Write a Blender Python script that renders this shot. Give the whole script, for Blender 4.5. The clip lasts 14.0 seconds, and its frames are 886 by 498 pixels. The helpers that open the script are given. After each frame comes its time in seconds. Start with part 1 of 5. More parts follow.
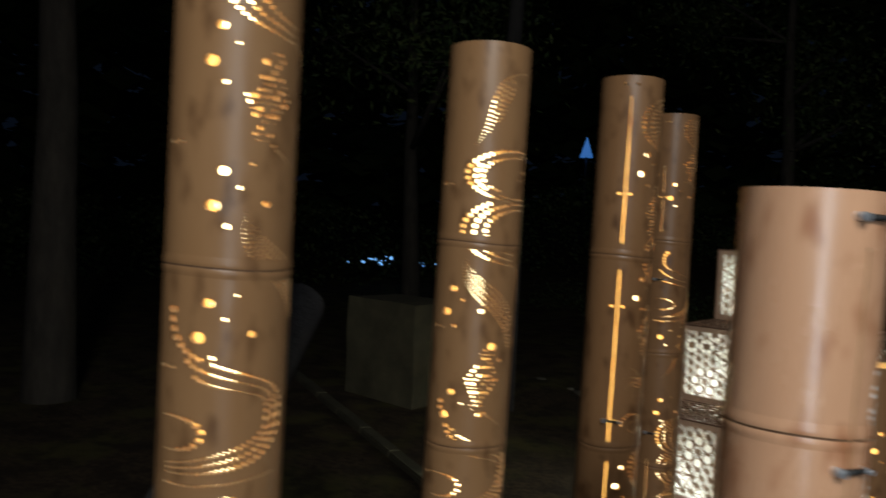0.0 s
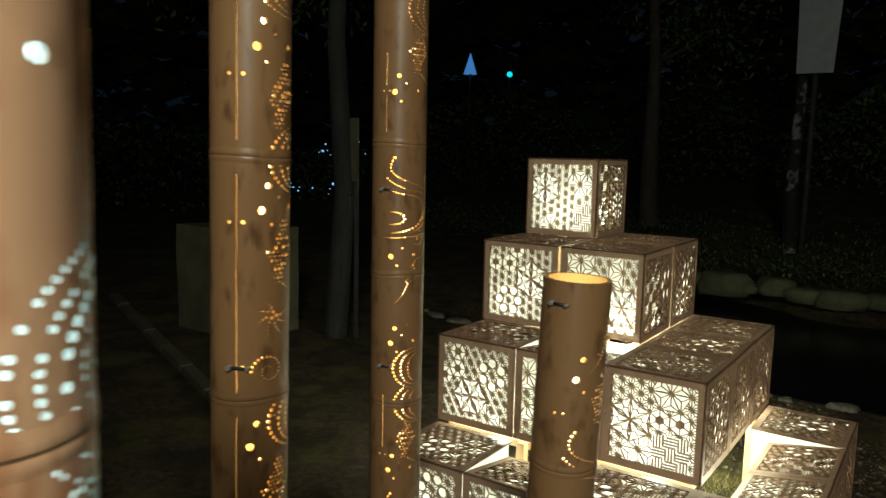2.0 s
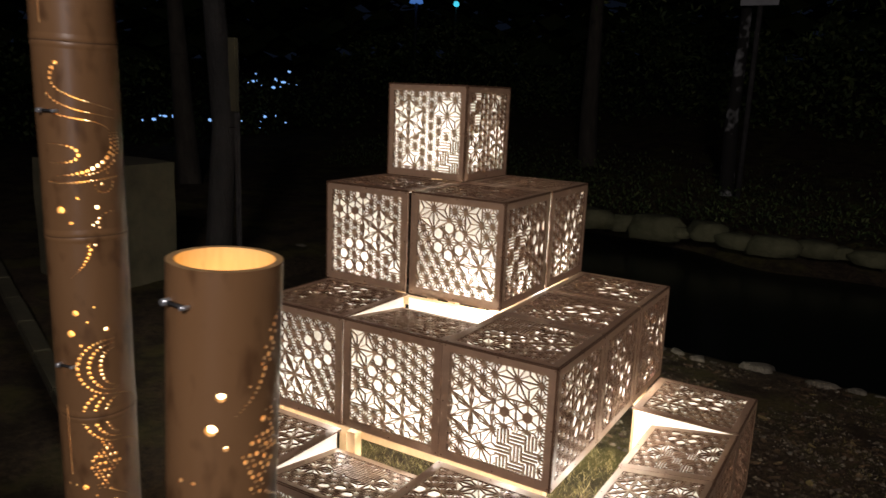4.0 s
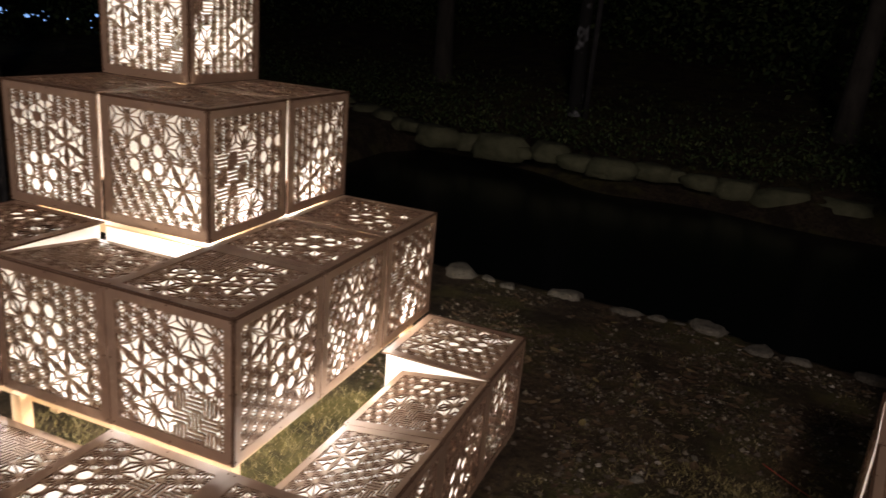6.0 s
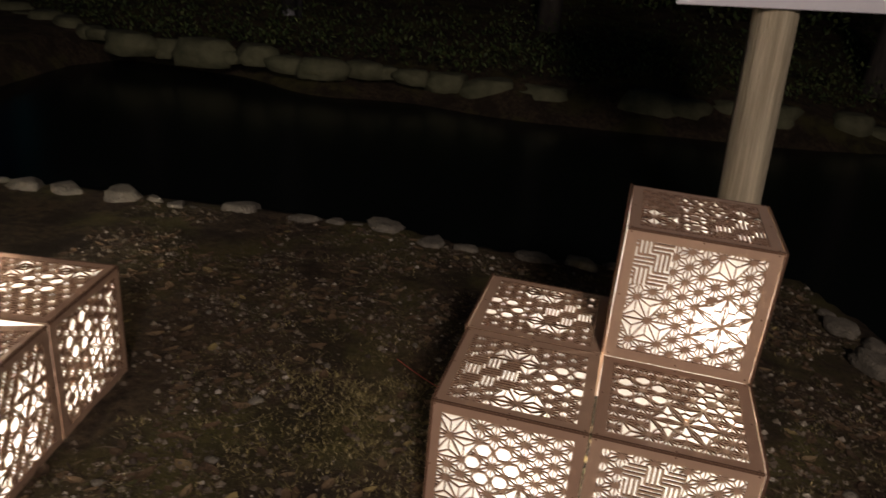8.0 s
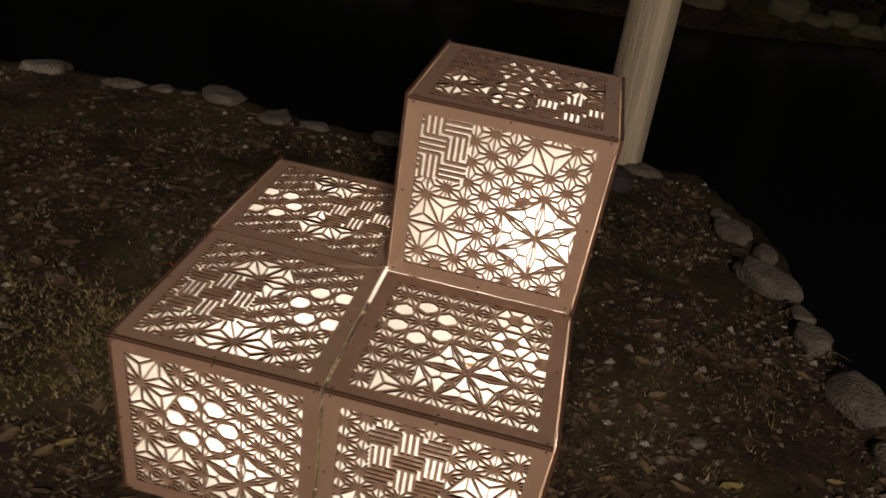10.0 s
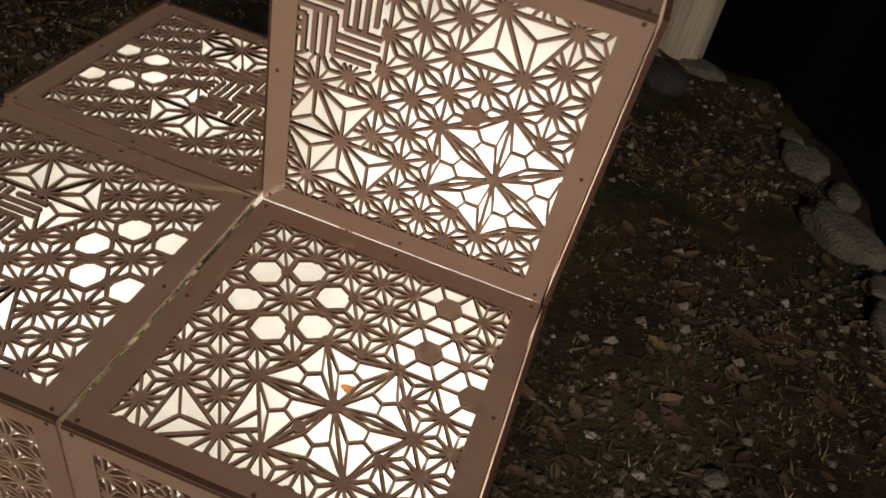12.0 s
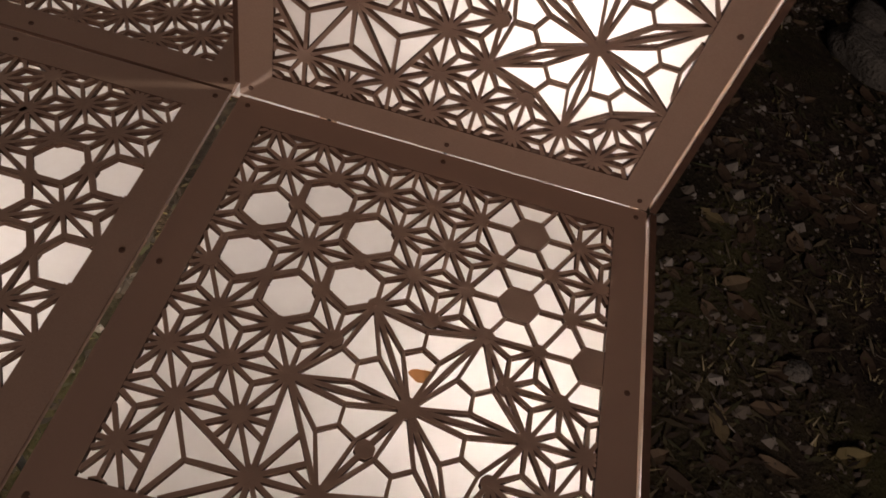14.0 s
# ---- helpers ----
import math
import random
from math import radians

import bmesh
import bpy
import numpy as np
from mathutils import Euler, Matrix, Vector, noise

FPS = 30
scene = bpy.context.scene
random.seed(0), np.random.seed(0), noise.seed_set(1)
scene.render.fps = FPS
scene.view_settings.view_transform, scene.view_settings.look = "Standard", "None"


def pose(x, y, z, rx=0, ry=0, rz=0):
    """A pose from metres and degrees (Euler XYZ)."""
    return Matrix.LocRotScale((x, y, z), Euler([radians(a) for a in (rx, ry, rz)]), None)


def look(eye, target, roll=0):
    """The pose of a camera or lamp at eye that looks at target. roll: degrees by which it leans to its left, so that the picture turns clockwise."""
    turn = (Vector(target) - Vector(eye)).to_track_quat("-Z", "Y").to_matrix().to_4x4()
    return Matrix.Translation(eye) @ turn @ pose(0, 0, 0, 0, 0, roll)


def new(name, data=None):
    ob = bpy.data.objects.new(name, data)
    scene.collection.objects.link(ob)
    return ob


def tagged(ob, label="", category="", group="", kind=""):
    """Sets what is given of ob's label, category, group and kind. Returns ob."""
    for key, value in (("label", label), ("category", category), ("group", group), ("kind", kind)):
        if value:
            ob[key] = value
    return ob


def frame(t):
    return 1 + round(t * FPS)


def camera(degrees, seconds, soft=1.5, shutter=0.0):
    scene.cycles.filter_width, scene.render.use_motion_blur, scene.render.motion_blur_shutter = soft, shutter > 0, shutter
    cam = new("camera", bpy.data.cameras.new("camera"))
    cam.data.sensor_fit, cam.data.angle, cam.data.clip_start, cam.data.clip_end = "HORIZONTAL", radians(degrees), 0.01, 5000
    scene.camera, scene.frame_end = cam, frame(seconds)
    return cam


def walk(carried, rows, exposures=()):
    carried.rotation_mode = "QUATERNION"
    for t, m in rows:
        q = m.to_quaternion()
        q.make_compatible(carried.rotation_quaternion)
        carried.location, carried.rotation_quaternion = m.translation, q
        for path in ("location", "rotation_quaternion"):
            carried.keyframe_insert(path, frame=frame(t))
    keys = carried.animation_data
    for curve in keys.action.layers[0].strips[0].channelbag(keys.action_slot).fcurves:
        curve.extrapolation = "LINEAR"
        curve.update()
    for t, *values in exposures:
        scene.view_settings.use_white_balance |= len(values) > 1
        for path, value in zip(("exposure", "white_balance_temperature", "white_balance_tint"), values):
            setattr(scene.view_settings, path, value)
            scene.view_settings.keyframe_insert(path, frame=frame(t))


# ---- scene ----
cam = camera(61.3, 14.0, 1.5, 0.4)
PATH = [
    (0, (1.274, -3.488, 1.258), (-0.063, -2.001, 1.2), 2.8),
    (0.4, (1.368, -3.386, 1.248), (0.153, -1.801, 1.145), 2.6),
    (0.5, (1.377, -3.363, 1.25), (0.185, -1.761, 1.133), 2.3),
    (0.8, (1.395, -3.269, 1.235), (0.246, -1.638, 1.09), 2.2),
    (1, (1.388, -3.202, 1.239), (0.265, -1.556, 1.07), 2.1),
    (1.5, (1.39, -3.08, 1.236), (0.313, -1.409, 1.016), 1.9),
    (1.6, (1.389, -3.062, 1.232), (0.319, -1.388, 1.001), 1.7),
    (2, (1.427, -2.989, 1.233), (0.31, -1.35, 0.979), 1.2),
    (2.2, (1.457, -2.934, 1.231), (0.33, -1.302, 0.971), 1.1),
    (4.3, (1.486, -2.312, 1.203), (0.512, -0.625, 0.75), 2.7),
    (4.5, (1.528, -2.271, 1.202), (0.573, -0.58, 0.724), 3.0),
    (5, (1.623, -2.16, 1.187), (0.732, -0.452, 0.65), 3.7),
    (5.5, (1.655, -2.041, 1.156), (0.845, -0.309, 0.57), 4.4),
    (6, (1.67, -1.906, 1.162), (0.987, -0.127, 0.556), 5.1),
    (6.5, (1.733, -1.821, 1.161), (1.182, -0.003, 0.535), 5.2),
    (7, (1.865, -1.737, 1.166), (1.474, 0.111, 0.509), 5.2),
    (7.5, (1.999, -1.678, 1.155), (1.778, 0.179, 0.445), 5.1),
    (8, (2.085, -1.615, 1.132), (2.001, 0.222, 0.347), 5.1),
    (8.5, (2.146, -1.48, 1.097), (2.165, 0.322, 0.229), 5.9),
    (9, (2.208, -1.38, 1.05), (2.281, 0.387, 0.116), 7.1),
    (9.2, (2.251, -1.346, 1.041), (2.333, 0.407, 0.081), 7.5),
    (11.3, (2.559, -0.89, 0.867), (2.645, 0.698, -0.345), 13.6),
    (11.5, (2.563, -0.841, 0.854), (2.635, 0.717, -0.399), 14.1),
    (12, (2.558, -0.754, 0.809), (2.626, 0.747, -0.51), 15.2),
    (12.5, (2.525, -0.675, 0.758), (2.612, 0.746, -0.646), 16.1),
    (13, (2.478, -0.605, 0.705), (2.626, 0.749, -0.76), 17.1),
    (13.5, (2.466, -0.579, 0.678), (2.7, 0.695, -0.846), 18.1),
    (14, (2.471, -0.575, 0.68), (2.758, 0.641, -0.882), 17.9),
]
walk(cam, [(t, look(eye, target, roll)) for t, eye, target, roll in PATH],
     [(0.0, 0.40, 5500, -4), (0.3, 0.78, 5300, -8), (0.5, 0.96, 5250, -16), (1.0, 0.84, 5400, -18), (1.5, 0.74, 5500, -20), (2.2, 0.90, 6000, -18), (4.4, 0.54, 6000, 14), (5.5, 0.50, 6000, 16), (7.0, 0.82, 6200, 14), (8.0, 1.12, 6300, 16), (9.2, 1.12, 6500, 18), (11.3, 1.06, 6300, 10), (12.5, 0.70, 5850, 10), (13.0, 0.08, 6000, 21), (13.5, -0.02, 6100, 23), (14.0, -0.02, 6100, 23)])

# ---- world and lights ----
world = bpy.data.worlds.new("night_sky")
scene.world = world
world.use_nodes = True
world.node_tree.nodes["Background"].inputs[0].default_value = (0.30, 0.42, 0.75, 1)
world.node_tree.nodes["Background"].inputs[1].default_value = 0.0050


def lamp(name, kind, energy, colour, m, **more):
    data = bpy.data.lights.new(name, kind)
    data.energy, data.color = energy, colour
    for key in more:
        if key == "size":
            data.size = more[key]
        if key == "tall":
            data.shape, data.size_y = "RECTANGLE", more[key]
        if key == "radius":
            data.shadow_soft_size = more[key]
    ob = new(name, data)
    ob.matrix_world = m
    return ob


# unseen upright light added behind the walk's first steps, lights the bamboo's front
lamp("unseen_front_light", "AREA", 2.6, (0.94, 0.93, 1.0), look((1.80, -3.80, 1.35), (1.0, -2.7, 1.2)), size=0.09, tall=1.1)
# unseen fill light added high and further back, for piles, soil and post
lamp("unseen_rear_fill", "AREA", 76.0, (1.0, 0.82, 0.71), look((2.9, -5.0, 3.2), (2.2, 0.0, 0.1)), size=0.7)

WARM = (1.0, 0.89, 0.73)


# ---- materials ----
def rgb(c):
    return (*c, 1.0)


class Mat:
    """A node material under construction."""

    def __init__(self, name):
        self.m = bpy.data.materials.new(name)
        self.m.use_nodes = True
        self.t = self.m.node_tree
        self.b = self.t.nodes["Principled BSDF"]

    def node(self, kind, **values):
        n = self.t.nodes.new(kind)
        for key, v in values.items():
            n.inputs[key].default_value = v
        return n

    def link(self, a, b):
        self.t.links.new(a, b)

    def coords(self, scale=(1, 1, 1)):
        c = self.node("ShaderNodeTexCoord")
        mp = self.node("ShaderNodeMapping", Scale=scale)
        self.link(c.outputs["Object"], mp.inputs["Vector"])
        return mp.outputs[0]

    def noise(self, vec, scale, detail=4.0, rough=0.6):
        n = self.node("ShaderNodeTexNoise", Scale=scale, Detail=detail, Roughness=rough)
        self.link(vec, n.inputs["Vector"])
        return n.outputs["Fac"]

    def ramp(self, fac, stops):
        r = self.node("ShaderNodeValToRGB")
        e = r.color_ramp.elements
        while len(e) < len(stops):
            e.new(0.5)
        for k, (p, c) in zip(e, stops):
            k.position, k.color = p, rgb(c)
        self.link(fac, r.inputs[0])
        return r.outputs[0]

    def mix(self, fac, a, b, mode="MIX"):
        n = self.t.nodes.new("ShaderNodeMix")
        n.data_type, n.blend_type = "RGBA", mode
        for sock, v in ((n.inputs[0], fac), (n.inputs[6], a), (n.inputs[7], b)):
            if isinstance(v, bpy.types.NodeSocket):
                self.link(v, sock)
            else:
                sock.default_value = v if isinstance(v, (int, float)) else rgb(v)
        return n.outputs[2]

    def bump(self, fac, strength, distance):
        n = self.node("ShaderNodeBump", Strength=strength, Distance=distance)
        self.link(fac, n.inputs["Height"])
        self.link(n.outputs[0], self.b.inputs["Normal"])

    def set(self, colour=None, rough=None, metal=None, spec=None):
        for key, v in (("Base Color", colour), ("Roughness", rough), ("Metallic", metal), ("Specular IOR Level", spec)):
            if v is None:
                continue
            if isinstance(v, bpy.types.NodeSocket):
                self.link(v, self.b.inputs[key])
            else:
                self.b.inputs[key].default_value = v if isinstance(v, (int, float)) else rgb(v)
        return self.m


def board_material():
    k = Mat("fibreboard")
    v = k.coords()
    fine = k.noise(v, 900.0, 3.0)
    broad = k.noise(v, 14.0, 4.0)
    c = k.mix(broad, (0.30, 0.185, 0.115), (0.43, 0.285, 0.185))
    c = k.mix(fine, c, (0.47, 0.33, 0.22))
    info = k.node("ShaderNodeObjectInfo")
    c = k.mix(info.outputs["Random"], c, (0.34, 0.215, 0.14))
    k.bump(fine, 0.12, 0.0004)
    return k.set(c, k.ramp(broad, [(0.3, (0.42, 0.42, 0.42)), (0.75, (0.6, 0.6, 0.6))]), spec=0.4)


def burnt_material():
    k = Mat("laser_burnt_edge")
    v = k.coords()
    c = k.mix(k.noise(v, 160.0, 3.0), (0.055, 0.026, 0.013), (0.15, 0.075, 0.036))
    return k.set(c, 0.75)


def paper_material(name="diffuser_paper", dark=(0.72, 0.68, 0.60), light=(0.92, 0.90, 0.86)):
    """A thin sheet that lets half of the light through."""
    k = Mat(name)
    v = k.coords()
    fibre = k.noise(v, 60.0, 5.0, 0.7)
    broad = k.noise(v, 9.0, 2.0)
    c = k.mix(k.mix(0.5, fibre, broad), dark, light)
    d = k.node("ShaderNodeBsdfDiffuse")
    t = k.node("ShaderNodeBsdfTranslucent")
    mixer = k.node("ShaderNodeMixShader", Fac=0.5)
    for n in (d, t):
        k.link(c, n.inputs["Color"])
    k.link(d.outputs[0], mixer.inputs[1])
    k.link(t.outputs[0], mixer.inputs[2])
    k.link(mixer.outputs[0], k.t.nodes["Material Output"].inputs["Surface"])
    return k.m


def bamboo_material(inner=False, name="bamboo_skin", tone=(1, 1, 1), stain=0.8, scar=(0.15, 0.07, 0.028), gloss=0.30, sheen=0.5, above=0.55):
    k = Mat("bamboo_inner" if inner else name)
    v = k.coords((1, 1, 0.10))
    grain = k.noise(v, 260.0, 3.0)
    streak = k.noise(k.coords((1, 1, 0.22)), 17.0, 4.0, 0.6)
    blotch = k.noise(k.coords((1, 1, 0.42)), 46.0, 2.0, 0.5)
    if inner:
        c = k.mix(grain, (0.70, 0.50, 0.22), (0.84, 0.66, 0.36))
        c = k.mix(k.ramp(blotch, [(0.62, (0, 0, 0)), (0.74, (1, 1, 1))]), c, (0.42, 0.22, 0.07))
        return k.set(c, 0.75)
    c = k.mix(streak, (0.40, 0.21, 0.088), (0.60, 0.37, 0.18))
    c = k.mix(k.mix(0.5, grain, (0, 0, 0)), c, (0.52, 0.32, 0.155))
    spots = k.ramp(blotch, [(above, (0, 0, 0)), (above + 0.19, (stain, stain, stain))])
    c = k.mix(spots, c, scar)
    info = k.node("ShaderNodeObjectInfo")
    c = k.mix(k.mix(0.7, info.outputs["Random"], (0, 0, 0)), c, (0.36, 0.21, 0.11))
    c = k.mix(1.0, c, tone, "MULTIPLY")
    k.bump(grain, 0.10, 0.0006)
    return k.set(c, k.ramp(streak, [(0.3, (gloss, gloss, gloss)), (0.8, (gloss + 0.14, gloss + 0.14, gloss + 0.14))]), spec=sheen)


def plain(name, a, b, scale, rough, metal=0.0, stretch=(1, 1, 1), bump=0.0, depth=0.002):
    k = Mat(name)
    v = k.coords(stretch)
    n = k.noise(v, scale, 5.0, 0.65)
    n2 = k.noise(v, scale * 6.3, 3.0)
    spread = k.ramp(n, [(0.30, (0, 0, 0)), (0.70, (1, 1, 1))])
    c = k.mix(k.mix(0.3, spread, n2), a, b)
    if bump:
        k.bump(n2, bump, depth)
    return k.set(c, rough, metal)


def glow(name, colour, strength):
    k = Mat(name)
    k.b.inputs["Emission Color"].default_value = rgb(colour)
    k.b.inputs["Emission Strength"].default_value = strength
    return k.set((0.6, 0.6, 0.6), 0.5)


def soil_material():
    k = Mat("soil")
    v = k.coords()
    big = k.noise(v, 1.9, 5.0, 0.6)
    mid = k.noise(v, 30.0, 7.0, 0.75)
    fine = k.noise(v, 210.0, 4.0, 0.75)
    c = k.mix(k.ramp(mid, [(0.34, (0, 0, 0)), (0.66, (1, 1, 1))]), (0.022, 0.016, 0.010), (0.120, 0.085, 0.050))
    c = k.mix(k.ramp(big, [(0.48, (0, 0, 0)), (0.62, (0.85, 0.85, 0.85))]), c, (0.105, 0.098, 0.030))
    c = k.mix(k.ramp(fine, [(0.30, (0.6, 0.6, 0.6)), (0.44, (0, 0, 0))]), c, (0.018, 0.013, 0.008))
    c = k.mix(k.ramp(k.noise(v, 4.5, 4.0, 0.6), [(0.40, (0.75, 0.75, 0.75)), (0.54, (0, 0, 0))]), c, (0.026, 0.019, 0.012))
    c = k.mix(k.ramp(fine, [(0.60, (0, 0, 0)), (0.68, (1, 1, 1))]), c, (0.17, 0.135, 0.085))
    k.bump(k.mix(0.5, mid, fine), 1.0, 0.03)
    return k.set(c, 0.93, spec=0.2)


def lichen_material():
    """Dark bark with large pale patches of lichen."""
    k = Mat("lichen_mottled_bark")
    patch = k.ramp(k.noise(k.coords(), 2.6, 3.0, 0.7), [(0.53, (0, 0, 0)), (0.60, (1, 1, 1))])
    fine = k.noise(k.coords((1, 1, 0.4)), 30.0, 4.0)
    c = k.mix(patch, (0.012, 0.011, 0.010), k.mix(fine, (0.16, 0.16, 0.165), (0.36, 0.36, 0.37)))
    k.bump(fine, 0.8, 0.01)
    return k.set(c, 0.9)


def island_material(name, stops, rough, scale=40.0):
    """Colour by piece of a joined mesh."""
    k = Mat(name)
    g = k.node("ShaderNodeNewGeometry")
    c = k.ramp(g.outputs["Random Per Island"], stops)
    n = k.noise(k.coords(), scale, 4.0)
    c = k.mix(k.mix(0.5, n, (0, 0, 0)), c, (0.04, 0.03, 0.02))
    return k.set(c, rough, spec=0.3)


BOARD, BURNT, PAPER = board_material(), burnt_material(), paper_material()
BAMBOO, BAMBOO_IN = bamboo_material(False, "bamboo_skin", (0.61, 0.585, 0.55)), bamboo_material(True)
PALE_BAMBOO = bamboo_material(False, "pale_bamboo_skin", (1.40, 1.38, 1.68), 0.80, (0.26, 0.10, 0.03), 0.22, 1.0, 0.53)
DARK_BAMBOO = bamboo_material(False, "dark_bamboo_skin", (0.50, 0.465, 0.44))
CUT = plain("bamboo_cut_edge", (0.42, 0.25, 0.10), (0.62, 0.42, 0.20), 60, 0.7)
NODE = plain("bamboo_node_scar", (0.06, 0.03, 0.015), (0.20, 0.11, 0.05), 80, 0.7)
STEEL = plain("zinc_bolt", (0.55, 0.58, 0.63), (0.80, 0.83, 0.88), 90, 0.28, 0.75)
BLACK = plain("black_rubber", (0.012, 0.012, 0.012), (0.03, 0.03, 0.03), 60, 0.6)
PINE = plain("pine_batten", (0.50, 0.32, 0.16), (0.68, 0.47, 0.26), 18, 0.65, 0.0, (1, 1, 0.15), 0.2)
TIMBER = plain("weathered_timber", (0.19, 0.15, 0.085), (0.78, 0.70, 0.48), 34, 0.8, 0.0, (1, 1, 0.035), 1.0, 0.008)
STONE = plain("grey_stone", (0.050, 0.046, 0.032), (0.225, 0.20, 0.15), 17, 0.88, 0.0, (1, 1, 1), 1.0, 0.012)
BANKSTONE = plain("mossy_stone", (0.026, 0.034, 0.012), (0.15, 0.145, 0.080), 4, 0.9, 0.0, (1, 1, 1), 0.6, 0.01)
BARK = plain("tree_bark", (0.014, 0.012, 0.010), (0.07, 0.06, 0.047), 12, 0.9, 0.0, (1, 1, 0.3), 0.8, 0.01)
DARK_BARK = plain("grey_weathered_bark", (0.015, 0.014, 0.014), (0.062, 0.058, 0.058), 16, 0.9, 0.0, (1, 1, 1), 0.9, 0.01)
MOTTLED = lichen_material()
# nearly black all over, darker than the other barks
BLACK_BARK = plain("near_black_bark", (0.006, 0.006, 0.006), (0.030, 0.028, 0.027), 14, 0.9, 0.0, (1, 1, 0.4), 0.9, 0.01)
CONCRETE = plain("old_concrete", (0.040, 0.036, 0.020), (0.105, 0.094, 0.052), 6, 0.9, 0.0, (1, 1, 1), 0.3)
WHITE = plain("white_paint", (0.70, 0.70, 0.72), (0.82, 0.82, 0.83), 7, 0.5)
INK = plain("grey_print", (0.45, 0.45, 0.47), (0.55, 0.55, 0.57), 40, 0.6)
WIRE = plain("red_cable", (0.32, 0.03, 0.015), (0.42, 0.06, 0.03), 30, 0.5)
GREYBOARD = plain("faded_grey_board", (0.22, 0.23, 0.25), (0.34, 0.35, 0.37), 7, 0.6)
WHITE_WIRE = plain("white_cable", (0.65, 0.65, 0.62), (0.8, 0.8, 0.78), 30, 0.45)
SOIL = soil_material()
LED = glow("led_tube_glow", (1.0, 0.73, 0.37), 6.2)
COLD_LED = glow("cold_led_tube_glow", (0.70, 0.87, 1.0), 9.0)
PALE_IN = plain("pale_bamboo_inside", (0.74, 0.74, 0.70), (0.86, 0.86, 0.83), 30, 0.75, 0.0, (1, 1, 0.1))
BLUE = glow("blue_led", (0.12, 0.32, 0.9), 0.26)
CYAN = glow("cyan_led", (0.10, 0.8, 1.0), 0.55)
PALE = glow("pale_led", (0.30, 0.55, 1.0), 0.6)


# ---- mesh helpers ----
def box(bm, x0, y0, z0, x1, y1, z1, m=None, side=0):
    """A box; its four upright faces take the material slot side."""
    c = [Vector((x, y, z)) for z in (z0, z1) for y in (y0, y1) for x in (x0, x1)]
    v = [bm.verts.new(m @ p if m else p) for p in c]
    for n, ids in enumerate(((0, 2, 3, 1), (4, 5, 7, 6), (0, 1, 5, 4), (2, 6, 7, 3), (0, 4, 6, 2), (1, 3, 7, 5))):
        bm.faces.new([v[i] for i in ids]).material_index = side if n > 1 else 0
    return v


def rod(bm, a, b, r0, r1, sides=10, cap=True, slot=0):
    """A tapered rod from a to b."""
    a, b = Vector(a), Vector(b)
    turn = (b - a).to_track_quat("Z", "Y").to_matrix()
    rings = []
    for p, r in ((a, r0), (b, r1)):
        rings.append([bm.verts.new(p + turn @ Vector((r * math.cos(q), r * math.sin(q), 0))) for q in (2 * math.pi * i / sides for i in range(sides))])
    for i in range(sides):
        j = (i + 1) % sides
        f = bm.faces.new((rings[0][i], rings[0][j], rings[1][j], rings[1][i]))
        f.smooth, f.material_index = True, slot
    if cap:
        bm.faces.new(rings[0][::-1]).material_index = slot
        bm.faces.new(rings[1]).material_index = slot


def mesh_of(name, bm, *mats):
    me = bpy.data.meshes.new(name)
    bm.normal_update()
    bm.to_mesh(me)
    bm.free()
    for m in mats:
        me.materials.append(m)
    return me


def part(name, bm, mats, parent, label="", m=None):
    """One mesh object under a thing or a part."""
    me = bm if isinstance(bm, bpy.types.Mesh) else mesh_of(name, bm, *(mats if isinstance(mats, (tuple, list)) else (mats,)))
    ob = new(name, me)
    ob.parent = parent
    if m is not None:
        ob.matrix_basis = m
    return tagged(ob, label)


def thing(name, m, label, category, group="", kind=""):
    ob = new(name)
    ob.empty_display_size = 0.05
    ob.matrix_basis = m
    return tagged(ob, label, category, group, kind)


# ---- ground, pond ----
def smooth(a, b, v):
    u = min(1.0, max(0.0, (v - a) / (b - a)))
    return u * u * (3 - 2 * u)


def shore(x):
    """y of the near shore of the pond."""
    return 1.455 + 0.05 * math.sin(1.7 * x + 0.5) + 0.5 * smooth(0.6, -3.0, x) - 0.12 * smooth(1.7, 2.2, x) * smooth(3.0, 2.7, x)


def far_shore(x):
    return 4.80 + 0.06 * math.sin(1.3 * x) + 0.15 * smooth(0.8, -0.6, x) + 1.4 * smooth(-0.4, -4.0, x)


def height(x, y):
    land = -0.085 * smooth(0.2, 1.3, y) * smooth(-2.5, -0.5, x) - 0.05 * smooth(2.9, 3.4, x)
    land += 0.010 * noise.noise((x * 2.1, y * 2.1, 0.0)) + 0.006 * noise.noise((x * 9.0, y * 9.0, 3.0)) + 0.003 * noise.noise((x * 31.0, y * 31.0, 7.0))
    bank = 0.02 + 0.30 * smooth(0.0, 2.5, y - far_shore(x)) + 1.8 * smooth(2.0, 14.0, y - far_shore(x)) + 0.05 * noise.noise((x * 1.3, y * 1.3, 1.0))
    wet_y = smooth(shore(x) - 0.02, shore(x) + 0.12, y) * (1 - smooth(far_shore(x) - 0.25, far_shore(x) - 0.05, y))
    wet_x = smooth(3.54, 3.66, x + 0.06 * math.sin(5 * y)) * smooth(-1.8, -1.5, y) * (1 - smooth(far_shore(x) - 0.25, far_shore(x) - 0.05, y)) * (1 - smooth(9.0, 9.5, x))
    wet_y *= (1 - smooth(9.0, 9.5, x)) * smooth(-1.9, -1.3, x)
    wet = max(wet_y, wet_x)
    dry = land if y < 2.6 else bank
    return dry * (1 - wet) - 0.55 * wet


